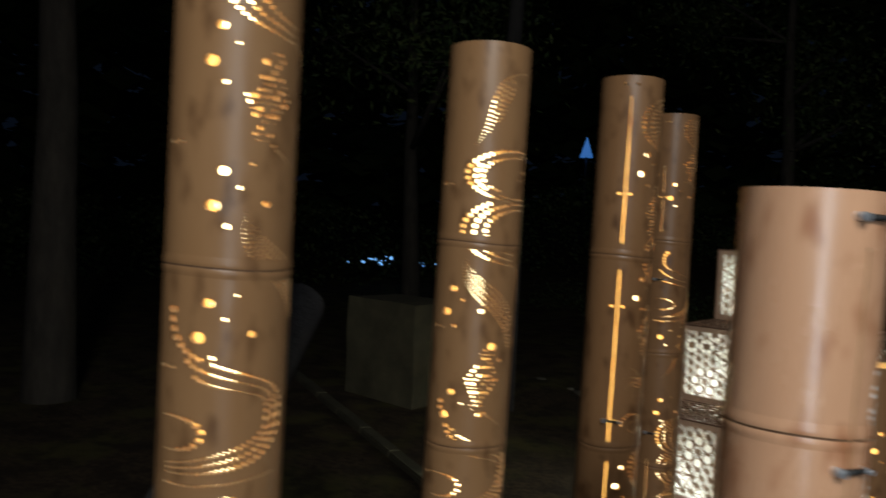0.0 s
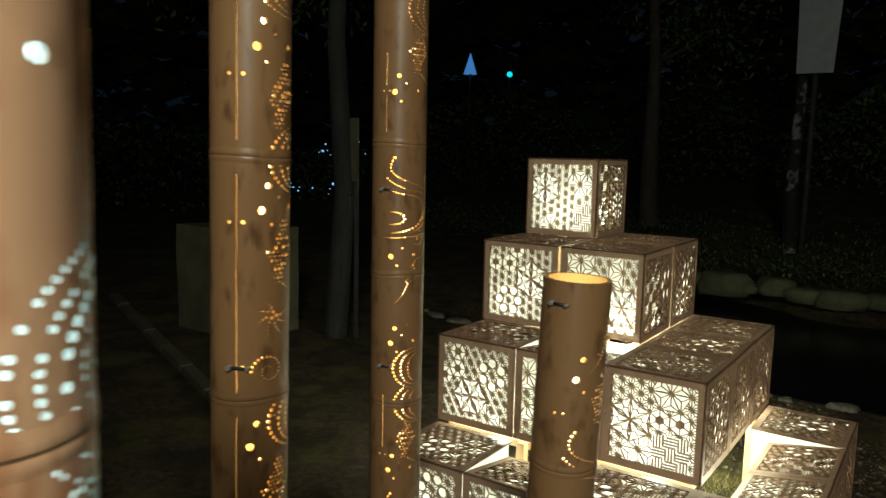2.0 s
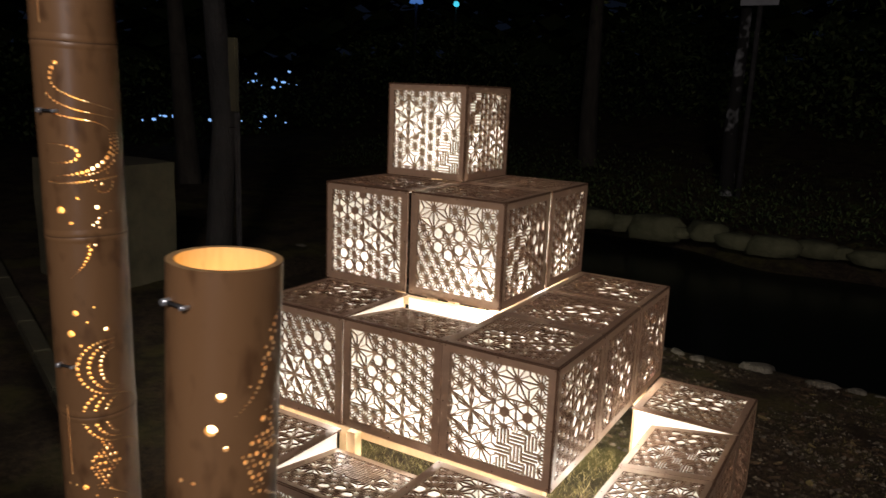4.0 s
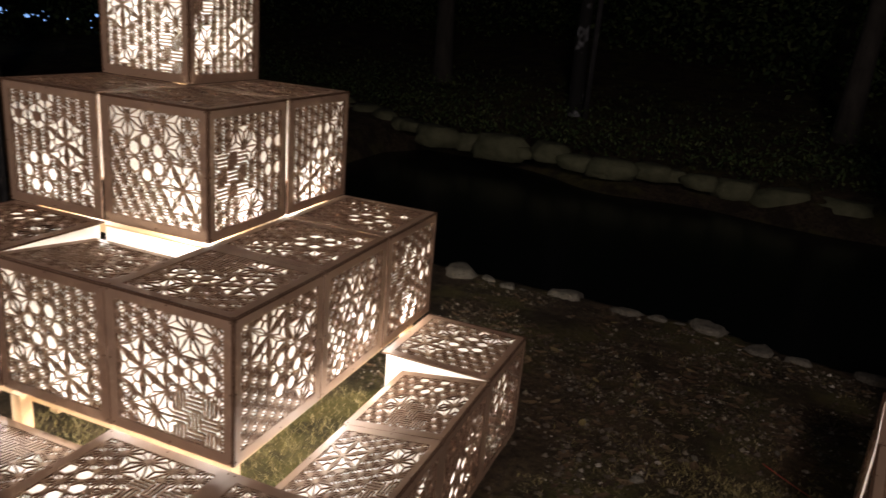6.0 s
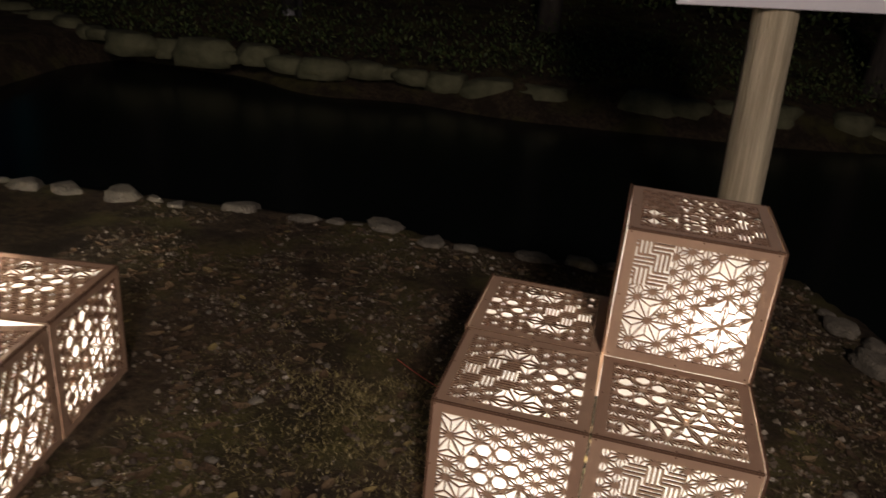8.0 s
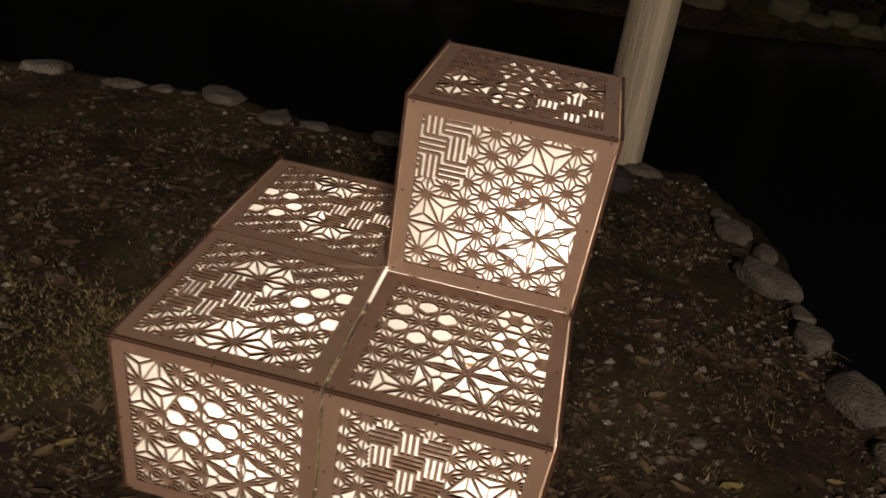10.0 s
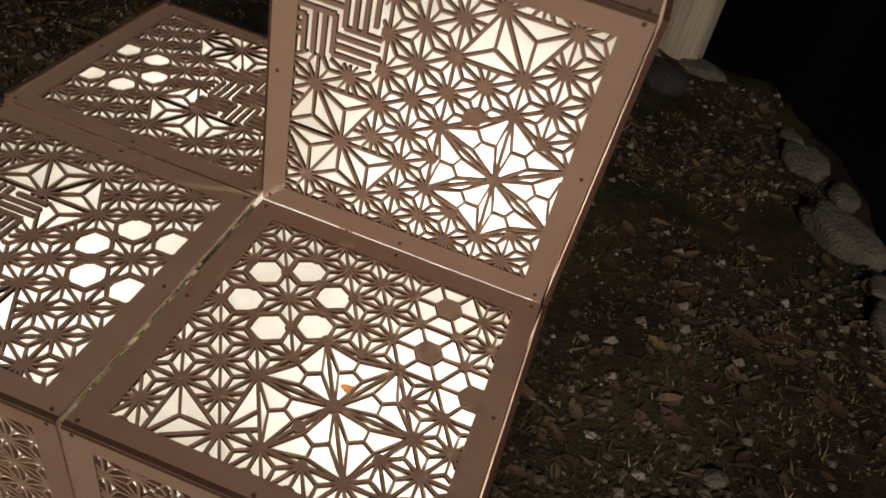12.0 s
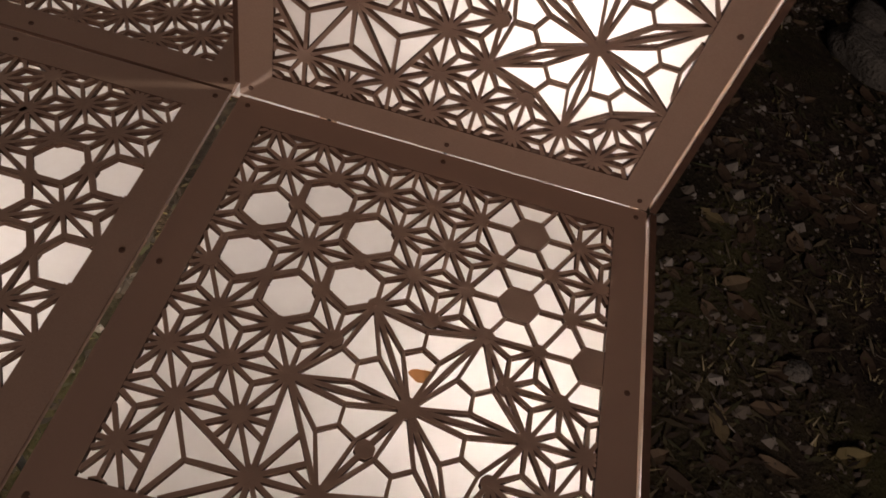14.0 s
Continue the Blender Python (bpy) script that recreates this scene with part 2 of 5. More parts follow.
def ground():
    def steps(fine0, fine1, d, far0, far1):
        v = list(np.arange(fine0, fine1 + 1e-6, d))
        g = d
        while v[-1] < far1:
            g *= 1.35
            v.append(v[-1] + g)
        g = d
        while v[0] > far0:
            g *= 1.35
            v.insert(0, v[0] - g)
        return v
    xs, ys = steps(-1.0, 3.9, 0.03, -60, 60), steps(-1.9, 1.7, 0.03, -60, 60)
    verts = [(x, y, height(x, y)) for y in ys for x in xs]
    w = len(xs)
    faces = [(j * w + i, j * w + i + 1, (j + 1) * w + i + 1, (j + 1) * w + i) for j in range(len(ys) - 1) for i in range(w - 1)]
    me = bpy.data.meshes.new("ground")
    me.from_pydata(verts, [], faces)
    me.materials.append(SOIL)
    me.polygons.foreach_set("use_smooth", [True] * len(faces))
    tagged(new("ground", me), "dark bare soil with grit, moss and leaf litter", "ground", kind="structure")


ground()


def water():
    k = Mat("dark_pond_water")
    n = k.noise(k.coords(), 5.0, 3.0)
    k.bump(n, 0.06, 0.01)
    k.b.inputs["IOR"].default_value = 1.33
    k.set((0.006, 0.008, 0.008), 0.22)
    bm = bmesh.new()
    v = [bm.verts.new(p) for p in ((-2.0, 1.0, -0.24), (9.6, 1.0, -0.24), (9.6, 6.9, -0.24), (-2.0, 6.9, -0.24))]
    bm.faces.new(v)
    u = [bm.verts.new(p) for p in ((3.4, -1.9, -0.24), (9.6, -1.9, -0.24), (9.6, 0.998, -0.24), (3.4, 0.998, -0.24))]
    bm.faces.new(u)
    tagged(new("water", mesh_of("water", bm, k.m)), "still dark pond water behind the stone edging", "water", kind="structure")


water()


# ---- kumiko lattice panels ----
B = 0.303
IN = 0.1280          # half of the cut-out field
BORDER = 0.1512     # half of a panel
CELL = 0.0342


def clip(p, q):
    """A segment cut to the field."""
    t0, t1, d = 0.0, 1.0, (q[0] - p[0], q[1] - p[1])
    for a in (0, 1):
        for s in (1, -1):
            den, num = s * d[a], IN - s * p[a]
            if abs(den) < 1e-9:
                if num < 0:
                    return None
            elif den > 0:
                t1 = min(t1, num / den)
            else:
                t0 = max(t0, num / den)
    if t1 - t0 < 0.02:
        return None
    return (p[0] + d[0] * t0, p[1] + d[1] * t0), (p[0] + d[0] * t1, p[1] + d[1] * t1)


def lattice_mesh(seed, stars=(), plains=(), holes=(), filled=(), frets=(), origin=(0.0, 0.0), turn=0.0, halves=()):
    """Asanoha tracery in a square field. stars: large rosettes with spindle petals; plains: plain rosettes of wide triangles, with their sectors; holes: open hexagons;
    filled: hexagon plates held by spokes; frets: key-pattern patches; halves: half plates and their bearing. All in the field's own metres."""
    rnd = random.Random(seed)
    s, depth = CELL, 0.0042
    hgt = s * math.sqrt(3) / 2
    ct, st = math.cos(turn), math.sin(turn)
    bm = bmesh.new()

    def at(i, j):
        x, y = i * s + (j * s / 2), j * hgt
        return (origin[0] + ct * x - st * y, origin[1] + st * x + ct * y)

    span = range(-14, 15)

    def snap(q):
        best = min(((i, j) for i in span for j in span), key=lambda ij: (at(*ij)[0] - q[0]) ** 2 + (at(*ij)[1] - q[1]) ** 2)
        return at(*best)

    def hexagon(c, r, off):
        return [(c[0] + r * math.cos(turn + off + k * math.pi / 3), c[1] + r * math.sin(turn + off + k * math.pi / 3)) for k in range(6)]

    wide = s * math.sqrt(3)

    def corner(c, k):
        """Corner k of a plain rosette about c."""
        a = turn + math.pi / 6 + k * math.pi / 3
        return (c[0] + wide * math.cos(a), c[1] + wide * math.sin(a))

    star_p = [snap(q) for q in stars]
    plain_p = [(snap(q[:2]), q[2] if len(q) > 2 else range(6)) for q in plains]
    filled = [snap(q) for q in filled]
    star_clear = [hexagon(c, 2 * s, 0.0) for c in star_p]
    large = [(c, corner(c, k), corner(c, k + 1)) for c, sectors in plain_p for k in sectors]
    fret_clear = [[(fx - 0.055, fy - 0.055), (fx + 0.055, fy - 0.055), (fx + 0.055, fy + 0.055), (fx - 0.055, fy + 0.055)] for fx, fy, _ in frets]
    cuts = [hexagon(c, 0.0172, math.pi / 6) for c in holes] + [hexagon(c, 0.985 * s, 0.0) for c in filled] + fret_clear
    clear = cuts + star_clear + [list(t) for t in large]

    def outside(p, q, polygons):
        """The pieces of a segment outside the cleared polygons."""
        todo = [(0.0, 1.0)]
        d = (q[0] - p[0], q[1] - p[1])
        for poly in polygons:
            t0, t1 = 0.0, 1.0
            for k in range(len(poly)):
                a, b = poly[k], poly[(k + 1) % len(poly)]
                nx, ny = b[1] - a[1], a[0] - b[0]
                den, num = nx * d[0] + ny * d[1], nx * (a[0] - p[0]) + ny * (a[1] - p[1])
                if abs(den) < 1e-12:
                    if num < 0:
                        t1 = -1.0
                elif den > 0:
                    t1 = min(t1, num / den)
                else:
                    t0 = max(t0, num / den)
            if t1 - t0 < 1e-4:
                continue
            todo = [(u, v) for a, b in todo for u, v in ((a, min(b, t0)), (max(a, t1), b)) if v - u > 1e-4]
        return [((p[0] + d[0] * a, p[1] + d[1] * a), (p[0] + d[0] * b, p[1] + d[1] * b)) for a, b in todo]

    def strut(p, q, w0, w1=None, polygons=()):
        w1 = w0 if w1 is None else w1
        for a, b in outside(p, q, polygons):
            c = clip(a, b)
            if not c:
                continue
            (x0, y0), (x1, y1) = c
            length = math.hypot(x1 - x0, y1 - y0)
            if length < 1e-5:
                continue
            nx, ny = -(y1 - y0) / length, (x1 - x0) / length
            z = depth - rnd.random() * 0.0005
            v = []
            for (x, y, w) in ((x0, y0, w0), (x1, y1, w1)):
                for k in (1, -1):
                    v += [bm.verts.new((x + k * nx * w, y + k * ny * w, z)), bm.verts.new((x + k * nx * w, y + k * ny * w, 0))]
            bm.faces.new((v[0], v[2], v[6], v[4])).material_index = 0
            bm.faces.new((v[0], v[4], v[5], v[1])).material_index = 1
            bm.faces.new((v[2], v[3], v[7], v[6])).material_index = 1
            bm.faces.new((v[0], v[1], v[3], v[2])).material_index = 1
            bm.faces.new((v[4], v[6], v[7], v[5])).material_index = 1

    def plate(pts):
        pts = [(max(-IN, min(IN, x)), max(-IN, min(IN, y))) for x, y in pts]
        if max(p[0] for p in pts) - min(p[0] for p in pts) < 0.002 or max(p[1] for p in pts) - min(p[1] for p in pts) < 0.002:
            return
        z = depth - rnd.random() * 0.0004
        top = [bm.verts.new((*p, z)) for p in pts]
        low = [bm.verts.new((*p, 0)) for p in pts]
        bm.faces.new(top)
        for k in range(len(pts)):
            j = (k + 1) % len(pts)
            bm.faces.new((top[k], low[k], low[j], top[j])).material_index = 1

    def within(c, poly):
        return all((b[0] - a[0]) * (c[1] - a[1]) - (b[1] - a[1]) * (c[0] - a[0]) > 1e-7 for a, b in zip(poly, poly[1:] + poly[:1]))

    def hub(c, r):
        if max(abs(c[0]), abs(c[1])) < IN - 0.001 and not any(within(c, poly) for poly in cuts):
            plate([(c[0] + r * math.cos(k * math.pi / 4 + 0.3), c[1] + r * math.sin(k * math.pi / 4 + 0.3)) for k in range(8)])

    done, hubs = set(), {}

    def once(p, q, w0, w1=None, polygons=cuts):
        key = tuple(sorted(((round(p[0], 4), round(p[1], 4)), (round(q[0], 4), round(q[1], 4)))))
        if key not in done:
            done.add(key)
            strut(p, q, w0, w1, polygons)

    def lerp(a, b, t):
        return (a[0] + (b[0] - a[0]) * t, a[1] + (b[1] - a[1]) * t)

    for i in span:
        for j in span:
            for tri in (((i, j), (i + 1, j), (i, j + 1)), ((i + 1, j), (i + 1, j + 1), (i, j + 1))):
                pts = [at(*v) for v in tri]
                c = (sum(p[0] for p in pts) / 3, sum(p[1] for p in pts) / 3)
                if max(abs(c[0]), abs(c[1])) > IN + s:
                    continue
                for k in range(3):
                    once(pts[k], c, 0.0016, 0.0011, clear)
                    once(pts[k], pts[(k + 1) % 3], 0.0013, None, clear)
                    if any(within(pts[k], poly) for poly in star_clear + [list(t) for t in large]):
                        continue
                    hubs[(round(pts[k][0], 4), round(pts[k][1], 4))] = 0.0052
    for p in star_p:
        rim = hexagon(p, 2 * s, 0.0)
        hubs[(round(p[0], 4), round(p[1], 4))] = 0.0062
        for k in range(6):
            a, b = rim[k], rim[(k + 1) % 6]
            mid = ((p[0] + a[0] + b[0]) / 3, (p[1] + a[1] + b[1]) / 3)
            hubs[(round(a[0], 4), round(a[1], 4))] = 0.0056
            for u, v in ((p, a), (a, b), (p, b)):
                h = lerp(lerp(u, v, 0.5), mid, 0.36)
                once(u, h, 0.0013, 0.0010)
                once(h, v, 0.0010, 0.0013)
                once(h, mid, 0.0010)
                once(u, v, 0.0015)
    for tri in large:
        # a wide triangle: three spokes to its middle, and a tie from the middle of each side to the spokes' joint
        mid = (sum(p[0] for p in tri) / 3, sum(p[1] for p in tri) / 3)
        for k in range(3):
            u, v = tri[k], tri[(k + 1) % 3]
            strut(u, v, 0.0015, None, cuts + star_clear)
            strut(u, mid, 0.0015, 0.0011, cuts + star_clear)
            hubs[(round(u[0], 4), round(u[1], 4))] = 0.0058
    middles = [(sum(p[0] for p in t) / 3, sum(p[1] for p in t) / 3) for t in large]
    for (x, y), r in hubs.items():
        if any(math.hypot(x - q[0], y - q[1]) < 0.001 for q in middles):
            continue
        hub((x, y), r * rnd.uniform(0.9, 1.1))
    for c in holes:
        ring = hexagon(c, 0.0180, math.pi / 6)
        for k in range(6):
            strut(ring[k], ring[(k + 1) % 6], 0.0011)
    for c in filled:
        ring, core = hexagon(c, s, 0.0), hexagon(c, 0.0142, 0.0)
        plate(core)
        for k in range(6):
            strut(ring[k], ring[(k + 1) % 6], 0.0013)
            strut(ring[k], core[k], 0.0011)
    for c, way in halves:
        # half a plate, its straight side on the star's rim
        plate([(c[0] + 0.0142 * math.cos(way + a), c[1] + 0.0142 * math.sin(way + a)) for a in (-math.pi / 2, -math.pi / 6, math.pi / 6, math.pi / 2)])
    for fx, fy, quarter in frets:
        # key pattern: blocks of four bars that turn by blocks, each hooked into the next
        w, half = 0.0090, 0.0552

        def bar(x0, y0, x1, y1):
            x0, x1 = (max(fx - half, min(fx + half, v)) for v in (x0, x1))
            y0, y1 = (max(fy - half, min(fy + half, v)) for v in (y0, y1))
            if abs(x1 - x0) + abs(y1 - y0) > 0.003:
                strut((x0, y0), (x1, y1), 0.0022)

        for gi in range(-1, 2):
            for gj in range(-1, 2):
                cx, cy = fx + gi * 4 * w, fy + gj * 4 * w
                upright = (gi + gj + quarter) % 2
                for n, k in enumerate((-1.5, -0.5, 0.5, 1.5)):
                    lo, hi = ((-2.5, 1.5), (-2.5, 2.5), (-2.5, 2.5), (-1.5, 2.5))[n]
                    if upright:
                        bar(cx + k * w, cy + lo * w, cx + k * w, cy + hi * w)
                    else:
                        bar(cx + lo * w, cy + k * w, cx + hi * w, cy + k * w)
    return mesh_of("lattice", bm, BOARD, BURNT)


def border_mesh():
    """The frame of a panel: four boards butted, with a burnt cut edge and small rivets."""
    bm = bmesh.new()
    o, i, d = BORDER, IN, 0.0048
    for x0, y0, x1, y1 in ((-o, -o, o, -i), (-o, i, o, o), (-o, -i, -i, i), (i, -i, o, i)):
        box(bm, x0, y0, 0.0, x1, y1, d, None, 1)
    for x, y in ((-o + 0.008, 0), (o - 0.008, 0), (0, -o + 0.008), (0, o - 0.008), (-o + 0.008, -o + 0.008), (o - 0.008, o - 0.008), (o - 0.008, -o + 0.008), (-o + 0.008, o - 0.008)):
        rod(bm, (x, y, d - 0.001), (x, y, d + 0.0009), 0.0022, 0.0017, 8, True, 1)
    return mesh_of("panel_frame", bm, BOARD, BURNT)


def paper_mesh():
    bm = bmesh.new()
    v = [bm.verts.new((x, y, -0.0035)) for x, y in ((-0.143, -0.143), (0.143, -0.143), (0.143, 0.143), (-0.143, 0.143))]
    bm.faces.new(v)
    return mesh_of("diffuser", bm, PAPER)


FRAME, SHEET = border_mesh(), paper_mesh()


def ring6(x, y, r=0.0395, off=0.5236, skip=()):
    return [(x + r * math.cos(off + k * math.pi / 3), y + r * math.sin(off + k * math.pi / 3)) for k in range(6) if k not in skip]


UP = math.pi / 6
# the cutter's designs; each panel carries one of them, turned by quarters or mirrored
DESIGNS = [
    lattice_mesh(1, [(0.0194, -0.0468)], [(-0.0489, -0.1054, (0, 2, 3))], ring6(-0.0652, 0.0430), [(0.0707, 0.1012), (0.0707, 0.0420), (0.1220, 0.0124)], [], (0.0194, -0.0468)),
    lattice_mesh(2, [(0.0396, -0.0780)], [(-0.1084, 0.0755), (-0.0788, -0.0785, (0, 1, 5))], ring6(-0.0196, 0.0242, 0.0395, 0.0), [], [], (-0.0196, 0.0242), UP),
    lattice_mesh(3, [(0.0026, 0.0664)], [(-0.1000, -0.0520), (0.1010, 0.0370)], [], [(-0.0145, -0.0224), (-0.0145, -0.0816)], [(0.0820, -0.0580, 0)], (-0.0145, -0.0224)),
    lattice_mesh(4, [(0.0714, -0.0342)], [(-0.0758, -0.0513, (0, 1, 2, 3, 4)), (0.0418, 0.1197, (3, 4))], [], [], [(-0.1080, 0.0830, 0)], (0.0714, -0.0342), UP, [((0.0418, 0.0171), math.radians(120))]),
    lattice_mesh(5, [], [(-0.0204, 0.0522), (0.0092, -0.1020), (0.0684, -0.1020, (1, 2))], ring6(0.0980, 0.0180, 0.0395, 0.0), [], [(-0.0620, -0.0080, 0)], (0.0980, 0.0180), UP),
    lattice_mesh(6, [(-0.0920, -0.0860)], [(0.0856, 0.0170), (0.0264, -0.0856, (0, 1, 5))], [], [], [(-0.0290, 0.0560, 0)], (0.0560, 0.0680), UP),
]
QUARTERS = [pose(0, 0, 0, 0, 0, 90 * (k % 4)) @ Matrix.Diagonal((-1 if k > 3 else 1, 1, 1, 1)) for k in range(8)]


def face_panel(name, parent, m, pattern, label="", cut=1.0):
    """A panel with its tracery and the paper behind it; its outer side is +z of m. cut: its share of the full depth."""
    s = Matrix.Diagonal((1, cut, 1, 1))
    p = part(name, FRAME, None, parent, label, m @ s)
    part("lattice", DESIGNS[pattern // 8], None, p, "", QUARTERS[pattern % 8])
    part("diffuser", SHEET, None, p, "glowing white paper sheet")
    return p


def plain_sheet(parent, m):
    return part("side_sheet", SHEET, None, parent, "white inner sheet", m)


def lantern_box(m, faces, label, group, watts, lamp_at=(0, 0, 0.15), top_gap=0.0, top_drop=0.0, boards=(), loose=""):
    """A cube lantern. faces: letter and pattern for each cut panel (s south, e east, n north, w west, t top); a pattern is 8 times its design plus its quarter turn. boards: inner sides closed by a plain sheet; loose: sides whose panel stands a little off."""
    root = thing("box_lantern", m, label, "lantern", group)
    h, mid = B / 2 - 0.0056, B / 2
    walls = {"s": pose(0, -h, mid, 90, 0, 0), "n": pose(0, h, mid, 90, 0, 180), "e": pose(h, 0, mid, 90, 0, 90), "w": pose(-h, 0, mid, 90, 0, -90)}
    names = {"s": "front_panel", "n": "back_panel", "e": "side_panel", "w": "side_panel"}
    for f, pattern in faces:
        if f == "t":
            cut = 1.0 - top_gap / (2 * BORDER)
            away = {"s": (0, 0), "e": (0, 90)}
            turn = away["e"][1] if top_drop < 0 else 0
            drop = abs(top_drop) if abs(top_drop) > 0.001 else 0.0
            tilt = math.degrees(math.asin(min(0.5, drop / (2 * BORDER * cut))))
            tm = pose(0, 0, B - 0.0052, 0, 0, turn) @ pose(0, -BORDER, 0, -tilt, 0, 0) @ pose(0, BORDER * cut, 0)
            face_panel("top_panel", root, tm, pattern, "", cut)
        else:
            face_panel(names[f], root, walls[f] @ (pose(-0.010 if f == "w" else 0.0, 0, 0.008) if f in loose else pose(0, 0, 0)), pattern)
    for f in boards:
        plain_sheet(root, walls[f])
    bm = bmesh.new()
    x, y, z = lamp_at
    foot = max(z - 0.05, -0.03)
    rod(bm, (x, y, foot), (x, y, z - 0.018), 0.014, 0.012, 10)
    rod(bm, (x, y, min(0.0, foot - 0.01)), (x, y, foot), 0.004, 0.004, 6)
    part("lamp_holder", bm, BLACK, root, "small black lamp holder")
    lamp("box_bulb", "POINT", watts, WARM, m @ pose(x, y, z), radius=0.012)
    return root


rnd = random.Random(11)
G1 = "stacked lanterns of the stepped pile"
BOXW = 2.4


# patterns of the panels, by level, side and place along it
SEEN = {(1, "s", 0): 26, (1, "e", 0): 24, (2, "s", 0): 1, (2, "s", 1): 13, (2, "e", 1): 32, (2, "e", 0): 12, (3, "s", 0): 4, (3, "s", 1): 8, (3, "s", 2): 21,
        (3, "e", 2): 10, (3, "e", 1): 2, (3, "e", 0): 32, (4, "s", 0): 3, (4, "s", 1): 11, (4, "s", 2): 24, (4, "s", 3): 41, (4, "e", 3): 16, (4, "e", 2): 13, (4, "e", 1): 9, (4, "e", 0): 5,
        (2, "t", 2): 17, (3, "t", 0): 33, (3, "t", 1): 41, (3, "t", 2): 23, (3, "t", 3): 12, (3, "t", 4): 10, (4, "t", 0): 9, (4, "t", 1): 35, (4, "t", 2): 34, (4, "t", 3): 16, (4, "t", 4): 25, (4, "t", 5): 32, (4, "t", 6): 11}


def stepped_pile():
    for n, z in ((1, 0.920), (2, 0.616), (3, 0.312), (4, 0.0)):
        cells = [(i, n - 1) for i in range(n)] + [(n - 1, j) for j in range(n - 2, -1, -1)]
        for row, (i, j) in enumerate(cells):
            faces, boards = [], []
            front, right = j == n - 1, i == n - 1
            if front:
                faces.append(("s", SEEN[n, "s", i]))
            else:
                boards += ["s"] if j == 0 and n > 2 else []
            if right:
                faces.append(("e", SEEN[n, "e", j]))
            if i == 0:
                faces.append(("w", rnd.randrange(48)))
            if j == 0:
                faces.append(("n", rnd.randrange(48)))
            if front and n > 2 and (i == 0 or right):
                boards += ["e"] if i == 0 and n > 2 else []
            if front and n == 3 and i == 1:
                boards.append("n")
            faces.append(("t", SEEN.get((n, "t", row), rnd.randrange(48))))
            gap = drop = 0.0
            if n == 4 and front and i == 1:
                gap, drop = 0.02, 0.045
            if n == 3 and front and i == 1:
                gap, drop = 0.03, 0.034
            if n == 4 and right and j in (1, 2):
                gap, drop = (0.060, -0.034) if j == 1 else (0.062, -0.034)
            m = pose(i * B + B / 2 - (0.011 if n == 2 and i == 0 else 0.002 if i == 0 and n > 2 else 0), -(j * B + B / 2) + ((0.011 if n == 2 else 0.007) if j == 0 and n > 1 else 0), z, 0, 0, rnd.uniform(-0.5, 0.5))
            state = "with a warped loose top" if gap else "with pierced star tracery"
            label = "glowing fibreboard cube lantern %s, %s" % (state, "on lower lanterns" if z > 0 else "on soil")
            spot = (rnd.uniform(-0.03, 0.03), rnd.uniform(-0.03, 0.03), 0.032 if n in (2, 3) else 0.105)
            watts = BOXW * rnd.uniform(0.85, 1.15)
            if n == 3 and right and not front:
                spot, watts = (0.065, spot[1], 0.010), 1.7 * watts
            if n == 2 and right:
                spot = (0.06, -0.05 if front else spot[1], 0.014)
            lantern_box(m, faces, label, G1, watts, spot, gap, drop, boards)


stepped_pile()


def support_frame():
    root = thing("timber_frame", pose(0, 0, 0), "pale pine batten frame inside the lantern pile", "frame")
    for h, spots in ((0.895, ((0.04, -0.04), (0.26, -0.26), (0.04, -0.26), (0.26, -0.04))), (0.595, ((0.56, -0.56), (0.56, -0.04), (0.04, -0.56))), (0.295, ((0.86, -0.86), (0.86, -0.04), (0.325, -0.885), (0.04, -0.86)))):
        for x, y in spots:
            bm = bmesh.new()
            box(bm, -0.014, -0.014, -0.01, 0.014, 0.014, h)
            part("post", bm, PINE, root, "", pose(x, y, 0))
    for e, z in ((0.26, 0.87), (0.56, 0.57), (0.86, 0.27)):
        bm = bmesh.new()
        box(bm, 0.055, -e - 0.012, z, e - 0.015, -e + 0.012, z + 0.022)
        part("rail", bm, PINE, root)
        bm = bmesh.new()
        box(bm, e - 0.012, -e + 0.015, z, e + 0.012, -0.055, z + 0.022)
        part("rail", bm, PINE, root)


support_frame()

# the small pile: three cubes in a square of four, one more on top
G2 = "stacked lanterns of the small pile"
FO = pose(2.0379, -0.4095, 0, 0, 0, -10.63)


def small_pile():
    cells = (
        (0, 0, 0.0, (("s", 8), ("w", 17), ("t", 32)), (0.04, -0.05, 0.17)),
        (1, 0, 0.0, (("s", 40), ("e", 26), ("t", 0)), (0.085, -0.02, 0.185)),
        (0, 1, 0.0, (("w", 3), ("n", 18), ("t", 34)), (0.0, 0.0, 0.15)),
        (1, 1, 0.0, (("e", 9), ("n", 36)), (0.0, 0.0, 0.15)),
        (1, 1, B, (("s", 24), ("w", 8), ("e", 6), ("n", 33), ("t", 16)), (0.060, -0.060, 0.115)),
    )
    for i, j, z, faces, at in cells:
        m = FO @ pose(i * B + B / 2 - (0.006 if i == 0 else 0), j * B + B / 2 + (0.003 if j and not z else 0), z, 0, 0, rnd.uniform(-0.3, 0.3))
        label = "glowing fibreboard cube lantern with pierced star tracery, " + ("topmost" if z else "on soil")
        lantern_box(m, faces, label, G2, 0.98 * rnd.uniform(0.9, 1.1), at, loose="ew" if z else "e" if i and not j else "w" if j and not i else "")


small_pile()


# ---- bamboo lanterns ----
def bezier(a, b, c, d):
    def at(u):
        v = 1 - u
        return tuple(v ** 3 * a[k] + 3 * v * v * u * b[k] + 3 * v * u * u * c[k] + u ** 3 * d[k] for k in (0, 1))
    return at


